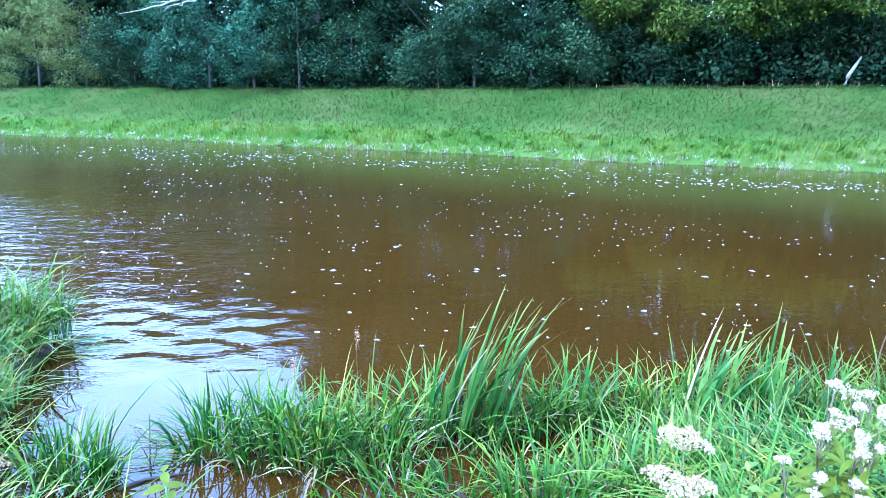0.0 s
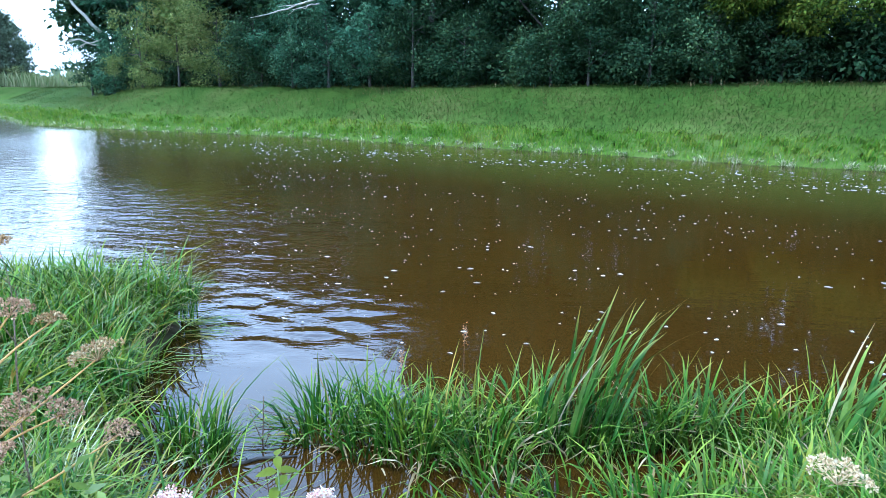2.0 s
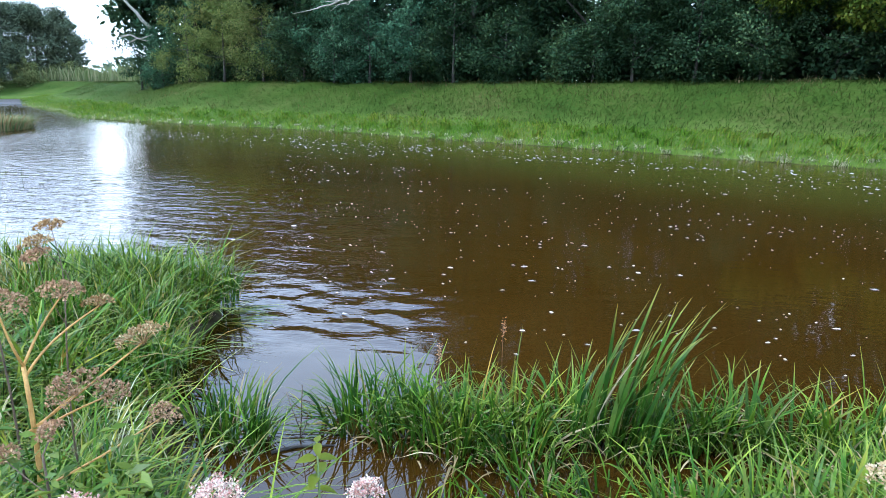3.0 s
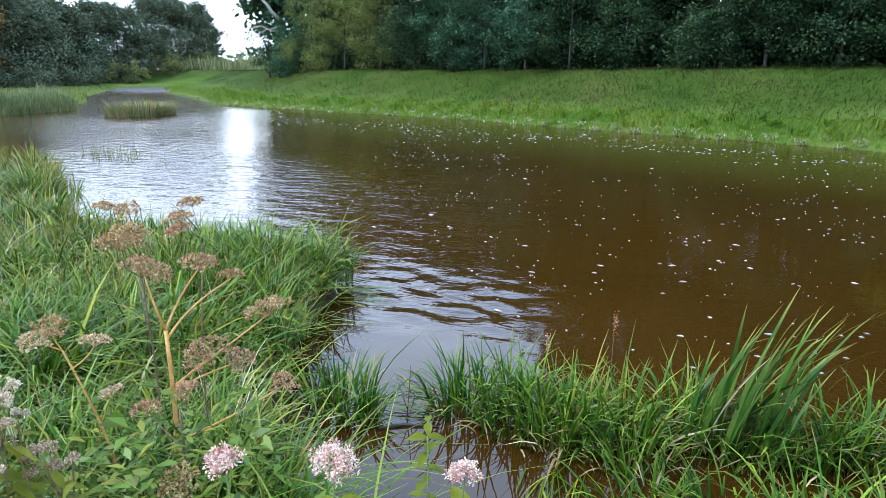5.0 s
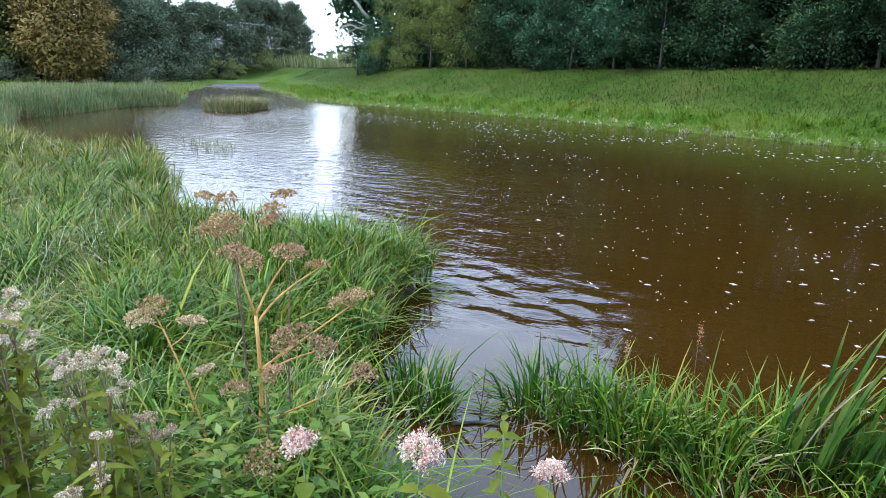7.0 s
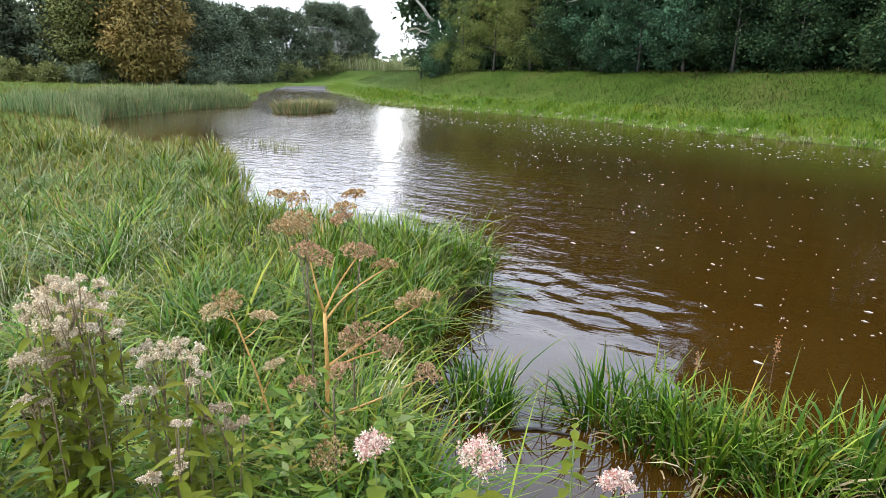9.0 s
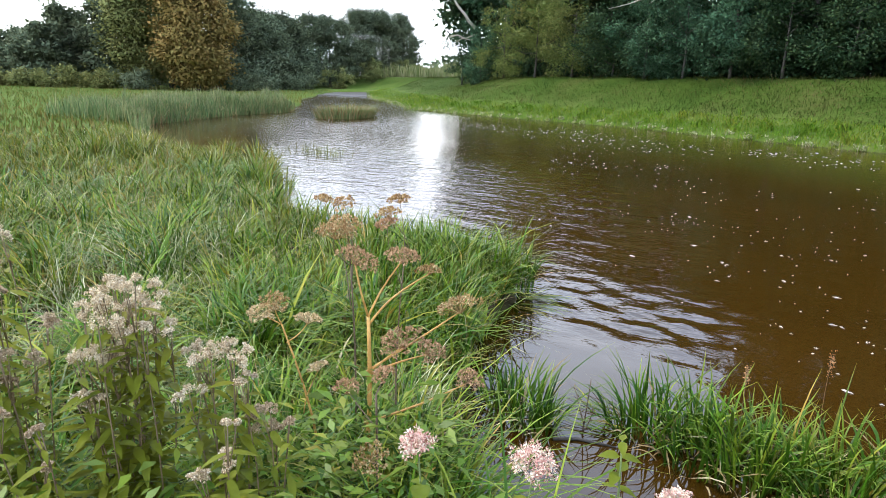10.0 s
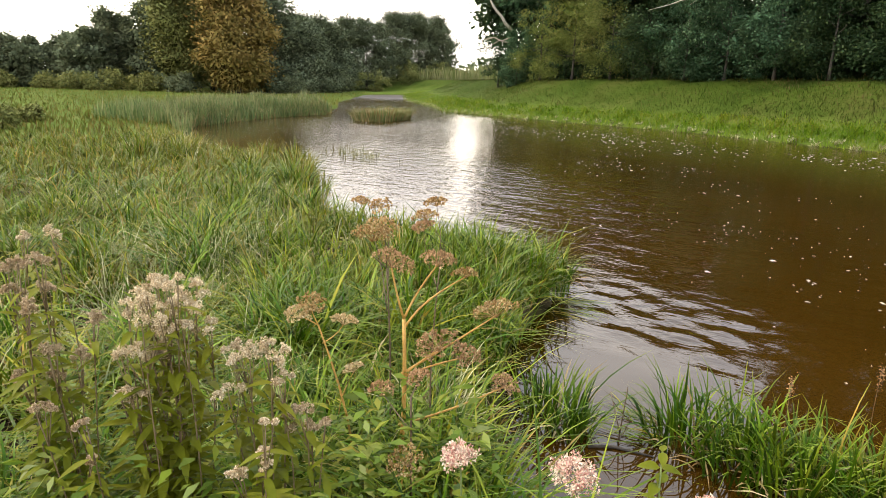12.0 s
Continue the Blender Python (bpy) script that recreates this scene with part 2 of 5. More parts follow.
OAK = leaf_material("oak_leaf", [(0.0, (0.042, 0.079, 0.011)), (0.5, (0.093, 0.140, 0.017)), (1.0, (0.195, 0.205, 0.028))], 0.35, 0.45, 0.6, spec=0.08, vary=0.4)
# Far foliage pale and even in tone: distance haze is put into its colour
HAZY_FARWOOD = leaf_material("hazy_far_wood_leaf", [(0.0, (0.072, 0.100, 0.062)), (0.5, (0.118, 0.152, 0.088)), (1.0, (0.175, 0.198, 0.112))], 0.2, 0.6, 0.12, spec=0.04, vary=0.2)
LIME = leaf_material("pale_tree_leaf", [(0.0, (0.113, 0.135, 0.046)), (0.5, (0.182, 0.199, 0.069)), (1.0, (0.259, 0.259, 0.091))], 0.2, 0.6, 0.2, spec=0.04, vary=0.2)
RUST = leaf_material("rusty_tree_leaf", [(0.0, (0.190, 0.165, 0.052)), (0.5, (0.280, 0.205, 0.066)), (1.0, (0.360, 0.235, 0.082))], 0.2, 0.6, 0.25, spec=0.04, vary=0.2)
MAIZE = leaf_material("maize_leaf", [(0.0, (0.102, 0.136, 0.043)), (0.5, (0.187, 0.204, 0.085)), (1.0, (0.306, 0.281, 0.145))], 0.2, 0.6, 0.5, spec=0.04, vary=0.2)
HERB = leaf_material("herb_leaf", [(0.0, (0.085, 0.140, 0.010)), (0.45, (0.165, 0.210, 0.016)), (0.8, (0.270, 0.255, 0.022)), (1.0, (0.380, 0.240, 0.022))], 0.4, 0.5, 2.0)
LOW_LEAF = leaf_material("low_herb_leaf", [(0.0, (0.046, 0.098, 0.008)), (0.5, (0.100, 0.165, 0.014)), (0.9, (0.180, 0.222, 0.026)), (1.0, (0.270, 0.230, 0.030))], 0.35, 0.45, 2.0, spec=0.3)
PINK = leaf_material("pink_floret", [(0.0, (0.367, 0.147, 0.106)), (0.35, (0.673, 0.378, 0.326)), (0.7, (0.775, 0.630, 0.502)), (1.0, (0.857, 0.819, 0.651))], 0.3, 0.7, 30.0)
FADED = leaf_material("faded_floret", [(0.0, (0.300, 0.200, 0.105)), (0.35, (0.550, 0.425, 0.270)), (0.7, (0.740, 0.630, 0.450)), (1.0, (0.860, 0.780, 0.630))], 0.3, 0.8, 25.0)
BROWNED = leaf_material("browned_floret", [(0.0, (0.270, 0.180, 0.100)), (0.5, (0.470, 0.350, 0.220)), (1.0, (0.680, 0.560, 0.410))], 0.3, 0.8, 25.0)
SEED = leaf_material("dry_umbel_seed", [(0.0, (0.221, 0.110, 0.042)), (0.5, (0.391, 0.240, 0.105)), (1.0, (0.527, 0.420, 0.231))], 0.15, 0.8, 18.0)
PALE_SEED = leaf_material("pale_umbel_seed", [(0.0, (0.343, 0.221, 0.104)), (0.5, (0.522, 0.383, 0.207)), (1.0, (0.636, 0.515, 0.323))], 0.15, 0.8, 18.0)
GREY_SEED = leaf_material("grey_umbel_seed", [(0.0, (0.213, 0.119, 0.057)), (0.5, (0.388, 0.227, 0.123)), (1.0, (0.550, 0.356, 0.209))], 0.15, 0.85, 18.0)
FOAM = leaf_material("foam", [(0.0, (0.240, 0.216, 0.184)), (0.5, (0.368, 0.344, 0.320)), (1.0, (0.528, 0.512, 0.496))], 0.1, 0.6, 3.0)
BARK = rough_material("bark", [(0.2, (0.020, 0.016, 0.012)), (0.8, (0.070, 0.058, 0.045))], 3.0)
BLEACHED = rough_material("bleached_wood", [(0.2, (0.20, 0.17, 0.13)), (0.8, (0.42, 0.37, 0.31))], 4.0)
GREEN_STEM = rough_material("green_stem", [(0.2, (0.06, 0.10, 0.02)), (0.8, (0.14, 0.17, 0.05))], 20.0, 0.6)
RED_STEM = rough_material("reddish_stem", [(0.2, (0.09, 0.055, 0.03)), (0.8, (0.19, 0.13, 0.06))], 20.0, 0.6)
DRY_STEM = rough_material("dry_hollow_stem", [(0.2, (0.32, 0.15, 0.03)), (0.8, (0.58, 0.33, 0.09))], 14.0, 0.6)
DARK_STEM = rough_material("dark_dead_stem", [(0.2, (0.06, 0.04, 0.025)), (0.8, (0.16, 0.10, 0.06))], 14.0, 0.7)


# ---- mesh makers ----
def mesh_of(name, verts, faces, mat, uv=None, smooth=True, normals=None):
    me = bpy.data.meshes.new(name)
    if isinstance(verts, np.ndarray) and isinstance(faces, np.ndarray):
        count, corners = faces.shape
        me.vertices.add(len(verts))
        me.vertices.foreach_set("co", verts.astype(np.float32).ravel())
        me.loops.add(count * corners)
        me.loops.foreach_set("vertex_index", faces.astype(np.int32).ravel())
        me.polygons.add(count)
        me.polygons.foreach_set("loop_start", np.arange(0, count * corners, corners, dtype=np.int32))
        me.update(calc_edges=True)
    else:
        me.from_pydata(verts.tolist() if isinstance(verts, np.ndarray) else verts, [], faces)
    if uv is not None:
        lay = me.uv_layers.new()
        lay.data.foreach_set("uv", uv[np.asarray(faces).ravel()].ravel())
    me.materials.append(mat)
    if smooth:
        me.polygons.foreach_set("use_smooth", [True] * len(me.polygons))
    me.update()
    if normals is not None:
        me.attributes.new("custom_normal", "FLOAT_VECTOR", "POINT").data.foreach_set("vector", np.asarray(normals, np.float32).ravel())
    return me


def facing(verts, faces, normals):
    """Turns quads over where they face against the normals of their corners."""
    p = verts[faces]
    flat = np.cross(p[:, 2] - p[:, 0], p[:, 3] - p[:, 1])
    return np.where(((flat * normals[faces[:, 0]]).sum(1) < 0)[:, None], faces[:, ::-1], faces)


def put(name, mesh, parent=None, label="", category="", group="", kind="", m=None):
    ob = new(name, mesh)
    if parent is not None:
        ob.parent = parent
    if m is not None:
        ob.matrix_basis = m
    return tagged(ob, label, category, group, kind)


def empty(name, m, label, category, group=""):
    ob = new(name)
    ob.empty_display_size = 0.1
    ob.matrix_basis = m
    return tagged(ob, label, category, group)


def blade_arrays(base, h, w, az, lean, bend, droop, seg=4, twist=0.5, r=None):
    """Arched, tapering blades; all inputs are arrays of one row a blade."""
    r = r or rng
    n = len(h)
    t = np.linspace(0, 1, seg + 1)[None, :]
    out = h[:, None] * (lean[:, None] * t + bend[:, None] * t ** 2.2)
    up = h[:, None] * (t - droop[:, None] * t ** 3)
    wid = 0.5 * w[:, None] * (0.55 + 0.45 * np.minimum(1, 3 * t)) * (1 - 0.96 * t ** 4)
    side = az + np.pi / 2 + r.uniform(-twist, twist, n)
    mid = base[:, None, :] + np.stack([np.cos(az)[:, None] * out, np.sin(az)[:, None] * out, up], -1)
    s = np.stack([np.cos(side), np.sin(side), r.uniform(-0.3, 0.3, n)], -1)[:, None, :] * wid[..., None]
    verts = np.stack([mid - s, mid + s], 2).reshape(-1, 3)
    ring = np.arange(seg)[None, :] * 2 + np.arange(n)[:, None] * 2 * (seg + 1)
    faces = np.stack([ring, ring + 1, ring + 3, ring + 2], -1).reshape(-1, 4)
    uv = np.stack([np.tile([0.0, 1.0], n * (seg + 1)), np.repeat(np.tile(t[0], n), 2)], -1)
    return verts, faces, uv


def blades(name, mat, base, h, w, az, lean, bend, droop, seg=4, r=None):
    v, f, uv = blade_arrays(base, h, w, az, lean, bend, droop, seg, r=r)
    return mesh_of(name, v, f, mat, uv)


def leaf_arrays(c, d, up, length, width):
    """Leaves folded along the midrib: c base, d direction, up rough normal."""
    s = np.cross(d, up)
    s /= np.linalg.norm(s, axis=1, keepdims=True) + 1e-9
    nrm = np.cross(s, d)
    mid = c + d * (length * 0.45)[:, None] + nrm * (0.10 * length)[:, None]
    tip = c + d * length[:, None] - nrm * (0.05 * length)[:, None]
    verts = np.stack([c, mid + s * (width / 2)[:, None], tip, mid - s * (width / 2)[:, None]], 1).reshape(-1, 3)
    faces = np.arange(len(c) * 4).reshape(-1, 4)
    uv = np.tile([[0.5, 0], [1, 0.5], [0.5, 1], [0, 0.5]], (len(c), 1)).astype(float)
    return verts, faces, uv


def unit(a):
    return a / (np.linalg.norm(a, axis=-1, keepdims=True) + 1e-9)


def tube(path, radii, sides=6):
    """A tapered limb along a path."""
    path = np.asarray(path, float)
    k = len(path)
    tang = unit(np.gradient(path, axis=0))
    ref = np.where(np.abs(tang[:, 2:3]) > 0.9, [[1.0, 0, 0]], [[0, 0, 1.0]])
    x = unit(np.cross(tang, ref))
    y = np.cross(tang, x)
    ang = np.linspace(0, 2 * np.pi, sides, endpoint=False)
    ring = x[:, None, :] * np.cos(ang)[None, :, None] + y[:, None, :] * np.sin(ang)[None, :, None]
    v = (path[:, None, :] + ring * np.asarray(radii)[:, None, None]).reshape(-1, 3)
    f = [(i * sides + j, i * sides + (j + 1) % sides, (i + 1) * sides + (j + 1) % sides, (i + 1) * sides + j) for i in range(k - 1) for j in range(sides)]
    f.append(tuple(reversed(range(sides))))
    f.append(tuple((k - 1) * sides + j for j in range(sides)))
    return v, f


def merged(pieces):
    vs, fs, off = [], [], 0
    for v, f in pieces:
        vs.append(np.asarray(v))
        fs += [tuple(int(i) + off for i in q) for q in f]
        off += len(v)
    return np.concatenate(vs), fs


# ---- plan: shores and ground ----
SHORE = [(200, -92), (40, -13.5), (15, -2.0), (6, 2.1), (3, 3.1), (1.2, 3.15), (0.35, 2.9), (0.0, 2.6), (-0.3, 2.4), (-0.7, 2.25), (-1.0, 2.4), (-1.3, 2.85), (-1.6, 3.35), (-1.8, 3.75), (-2.0, 4.2), (-2.1, 4.8), (-2.2, 5.4), (-2.6, 5.6), (-3.4, 5.6), (-4.7, 5.8), (-5.6, 6.2), (-6.4, 6.9), (-7.0, 7.6), (-7.6, 8.2), (-8.5, 9.2), (-9.2, 9.4), (-10.0, 9.0), (-11.2, 9.0), (-14, 10.6), (-18, 13), (-20.3, 14.9), (-21, 17.1), (-22.5, 20.8), (-22.9, 24.4), (-28.3, 31.6), (-35.7, 40), (-38, 43.5), (-47, 56), (-50.5, 62), (-49.0, 66.9), (-52, 72.1), (-75, 80.1), (-400, 100.1)]
BANK = [(200, -78), (100, -28), (50, -3.4), (13.66, 14.7), (7.7, 17.6), (4.2, 20), (0, 22.3), (-6.6, 26.4), (-14.4, 29.3), (-20.5, 31.9), (-25, 37.3), (-35, 47.6), (-46, 62), (-52, 72), (-75, 80), (-400, 100)]


def away(x, y, line, closing):
    """Distance of points from a shoreline, positive on the land that it encloses with the closing corners."""
    p = np.stack([x, y], -1).reshape(-1, 2)
    pts = np.array(line, float)
    best = np.full(len(p), 1e9)
    for a, b in zip(pts[:-1], pts[1:]):
        ab = b - a
        k = np.clip(((p - a) @ ab) / (ab @ ab), 0, 1)
        best = np.minimum(best, np.linalg.norm(p - a - k[:, None] * ab, axis=1))
    poly = np.array(list(line) + closing, float)
    inside = np.zeros(len(p), bool)
    for a, b in zip(poly, np.roll(poly, -1, 0)):
        cross = (a[1] > p[:, 1]) != (b[1] > p[:, 1])
        with np.errstate(divide="ignore", invalid="ignore"):
            xx = (b[0] - a[0]) * (p[:, 1] - a[1]) / (b[1] - a[1]) + a[0]
        inside ^= cross & (p[:, 0] < xx)
    return np.where(inside, best, -best).reshape(np.shape(x))


def near_land(x, y):
    return away(x, y, SHORE, [(-400, -300), (200, -300)])


def far_land(x, y):
    return away(x, y, BANK, [(-400, 600), (300, 600), (300, -78)])


def lumps(x, y, s):
    return (np.sin(x * 1.7 * s + 1.3 * np.sin(y * 1.1 * s)) + np.sin(y * 2.3 * s + 1.7 * np.sin(x * 0.9 * s + 2)) + np.sin((x + y) * 3.9 * s)) / 3


def ground_z(x, y):
    x, y = np.asarray(x, float), np.asarray(y, float)
    dn, df = near_land(x, y), far_land(x, y)
    rise = np.clip((dn - 6) / 25, 0, 1)
    near = 0.02 + 0.2 * (1 - np.exp(-np.maximum(dn, 0) / 0.35)) + 0.13 * rise ** 2 * (3 - 2 * rise) + 0.03 * lumps(x, y, 1.0) * np.clip(dn, 0, 1)
    tall = np.interp(x, [-40, -15, 5, 20], [0.94, 0.96, 1.04, 1.14])
    far = tall * np.interp(df, [0, 0.3, 3.2, 6.8, 9, 500], [0.02, 0.16, 0.50, 1.95, 2.08, 2.1]) + 0.05 * lumps(x, y, 0.7) * np.clip(df / 2, 0, 1)
    depth = np.maximum(dn, df)
    bed = -0.6 * (1 - np.exp(np.minimum(depth, 0) / 0.8)) - 0.02
    return np.where(dn > 0, near, np.where(df > 0, far, bed))


def stretched(centre, low, high, core, n):
    u = np.linspace(np.arcsinh((low - centre) / core), np.arcsinh((high - centre) / core), n)
    return centre + core * np.sinh(u)


def sheet(xs, ys):
    gx, gy = np.meshgrid(xs, ys)
    nx, ny = len(xs), len(ys)
    i = (np.arange(ny - 1)[:, None] * nx + np.arange(nx - 1)[None, :]).ravel()
    return gx, gy, np.stack([i, i + 1, i + nx + 1, i + nx], -1)


def build_ground():
    gx, gy, f = sheet(stretched(-2, -900, 700, 5.0, 330), stretched(4, -500, 1100, 5.0, 330))
    v = np.stack([gx, gy, ground_z(gx, gy)], -1).reshape(-1, 3)
    me = mesh_of("ground", v, f, TURF)
    me.attributes.new("rank_shaded_grass", "FLOAT", "POINT").data.foreach_set("value", np.clip(far_land(gx, gy) - 3.0 + 0.4 * lumps(gx, gy, 0.8), 0, 1).ravel())
    # Marsh floor within 13 m goes mud-dark, which paints in the gaps' shade
    me.attributes.new("marsh_litter_shade", "FLOAT", "POINT").data.foreach_set("value", np.clip((near_land(gx, gy) > 0) * (13.0 - np.hypot(gx, gy)) / 3, 0, 1).ravel())
    put("ground", me, label="grassy river land with a levee bank and muddy edges", category="ground", kind="structure")


def build_water():
    gx, gy, f = sheet(stretched(-1.2, -420, 210, 1.2, 300), stretched(5.2, -100, 110, 1.2, 280))
    z = np.zeros_like(gx)
    # standing ripples where the current shears past the spit
    px, py = gx + 1.3, gy - 5.4
    along, across = px * 0.93 - py * 0.37, px * 0.37 + py * 0.93
    fan = np.exp(-(along / 0.80) ** 2 - (across / 0.62) ** 2)
    r = np.random.default_rng(3)
    for _ in range(34):
        turn, length, high = r.normal(0.2, 0.55), r.uniform(0.13, 0.36), r.uniform(0.5, 1.0)
        bend = 0.05 * np.sin(px * r.uniform(1, 4) + py * r.uniform(1, 4) + r.uniform(0, 6))
        z += 0.0058 * high * length * fan * np.sin(2 * np.pi / length * (py * math.cos(turn) + px * math.sin(turn) + bend) + r.uniform(0, 6.3))
    ux, uy = (gx + 6.6) * 0.86 - (gy - 10.8) * 0.51, (gx + 6.6) * 0.51 + (gy - 10.8) * 0.86
    upstream = np.exp(-(ux / 5.2) ** 2 - (uy / 2.6) ** 2)
    z += 0.0055 * upstream * np.sin(2 * np.pi / 0.55 * (gy * 0.95 + gx * 0.25) + 2.0 * np.sin(gx * 1.3 + gy * 0.6))
    v = np.stack([gx, gy, z], -1).reshape(-1, 3)
    me = mesh_of("water", v, f, WATER)
    calm = np.exp(-((gx + 1.2) / 0.9) ** 2 - ((gy - 3.7) / 0.85) ** 2)
    ripple = np.clip(0.035 + 0.26 * fan + 0.6 * upstream + 0.06 * np.clip((gy - 9) / 12, 0, 1) - 0.2 * calm + 0.3 * np.exp(-((gx + 14) / 5) ** 2 - ((gy - 22) / 6) ** 2) + np.clip((gy - 42) / 12, 0, 0.8), 0.012, 1).ravel()
    me.attributes.new("ripple", "FLOAT", "POINT").data.foreach_set("value", ripple)
    chop = 0.02 + 0.11 * np.clip((gy - 6.5 + 0.3 * gx) / 4, 0, 1) * (1 - upstream) + 0.22 * np.clip((gy - 44) / 12, 0, 1)
    me.attributes.new("chop", "FLOAT", "POINT").data.foreach_set("value", chop.ravel())
    put("water", me, label="peaty brown river water with small ripples", category="river", kind="structure")


build_ground()
build_water()


# ---- grass and reeds ----
EYE_XY = np.array([-0.25, 0.78])


def scatter(n, x0, x1, y0, y1, keep):
    """n random places in a rectangle where keep(x, y) gives a chance above a random draw."""
    got = []
    total = 0
    while total < n:
        x, y = rng.uniform(x0, x1, 4 * n), rng.uniform(y0, y1, 4 * n)
        ok = rng.uniform(0, 1, 4 * n) < keep(x, y)
        got.append(np.stack([x[ok], y[ok]], -1))
        total += int(ok.sum())
        if len(got) > 40:
            break
    return np.concatenate(got)[:n]


def grass(name, mat, xy, h, w, lean, bend, droop, seg, label, az=None, spread=np.pi, sink=0.03, category="grass", rough=0.3, soft=0.0, front=(0.1, -1.0, 0.0)):
    n = len(xy)
    base = np.stack([xy[:, 0], xy[:, 1], ground_z(xy[:, 0], xy[:, 1]) - sink], -1)
    if soft:
        az, spread = math.atan2(front[1], front[0]), 0.7
    turn = rng.uniform(-np.pi, np.pi, n) if az is None else az + rng.normal(0, spread, n)
    hh = rng.uniform(*h, n) * (1 + rough * lumps(xy[:, 0] + 3, xy[:, 1] - 5, 1.6) + 0.6 * rough * lumps(xy[:, 0], xy[:, 1], 4.3))
    v, f, uv = blade_arrays(base, hh, rng.uniform(*w, n), turn, rng.uniform(*lean, n), rng.uniform(*bend, n), rng.uniform(*droop, n), seg)
    if soft:
        f = facing(v, f, np.tile([front], (len(v), 1)))
        nrm = unit(np.repeat(rng.normal(size=(n, 3)) * (1 - soft) + [0, -0.35, 1.0], 2 * (seg + 1), 0))
        me = mesh_of(name, v, f, mat, uv, normals=nrm)
    else:
        me = mesh_of(name, v, f, mat, uv)
    put(name, me, label=label, category=category, kind="stuff")


def clumped(xy, size, pull):
    """Draws places together into tussocks."""
    cell = np.floor(xy / size)
    jit = np.sin(cell[:, :1] * 127.1 + cell[:, 1:] * 311.7) * 43758.5
    jit2 = np.sin(cell[:, :1] * 269.5 + cell[:, 1:] * 183.3) * 43758.5
    c = (cell + 0.2 + 0.6 * np.concatenate([jit - np.floor(jit), jit2 - np.floor(jit2)], 1)) * size
    return xy + (c - xy) * pull


def sedge_tuft(x, y, radius, n, h, lean_az=None, spread=3.0, z=None, label="", w=(0.008, 0.016), mat=None, dry=0.08):
    """A tussock of arching sedge: green blades with some dead straw at the foot."""
    n = int(1.35 * n)
    z = max(float(ground_z(x, y)), -0.12) if z is None else z
    t = empty("sedge_tuft", pose(x, y, z), label or "green arching sedge tuft at the water's edge", "sedge", "sedge tufts along the shore")
    for name, m, k, hh, bend, droop in (("foliage", mat or SEDGE, int(n * 0.85), h, (0.03, 0.6), (0.0, 0.6)), ("dead_straw", DRY, int(n * dry), (h[0] * 0.5, h[1] * 0.75), (0.3, 1.1), (0.25, 0.75))):
        r = radius * np.sqrt(rng.uniform(0, 1, k))
        a = rng.uniform(-np.pi, np.pi, k)
        base = np.stack([r * np.cos(a), r * np.sin(a), np.full(k, -0.02)], -1)
        az = a + rng.normal(0, 0.8, k) if lean_az is None else lean_az + rng.normal(0, spread, k)
        lean = 0.02 + 0.24 * (r / radius) * rng.uniform(0.2, 1, k)
        put(name, blades(name, m, base, rng.uniform(*hh, k) * rng.uniform(0.75, 1.05, k), rng.uniform(*w, k), az, lean, rng.uniform(*bend, k), rng.uniform(*droop, k), 5), t, kind="stuff")
    return t


REEDS = []


def tall_reeds(x, y, n, h, label):
    """Upright broad blades in a loose stand, bent over a little at the tips."""
    t = empty("reed_clump", pose(x, y, -0.05), label, "reeds", "tall reed clumps")
    n = int(n * 0.5)
    base = np.stack([rng.normal(0, 0.09, n), rng.normal(0, 0.06, n), np.zeros(n)], -1)
    az = 0.1 + rng.normal(0, 0.55, n)
    put("foliage", blades("foliage", SWEETGRASS, base, rng.uniform(*h, n) * 0.95, rng.uniform(0.015, 0.025, n), az, rng.uniform(0.0, 0.16, n), rng.uniform(0.05, 0.48, n), rng.uniform(0.0, 0.30, n), 7), t, kind="stuff")
    k = max(2, n // 9)
    put("dead_growth", blades("dead_growth", DRY, base[:k], rng.uniform(h[0] * 0.6, h[1] * 0.85, k), rng.uniform(0.012, 0.02, k), az[:k], rng.uniform(0, 0.2, k), rng.uniform(0.0, 0.5, k), rng.uniform(0.0, 0.4, k), 6), t, kind="stuff")
    return t


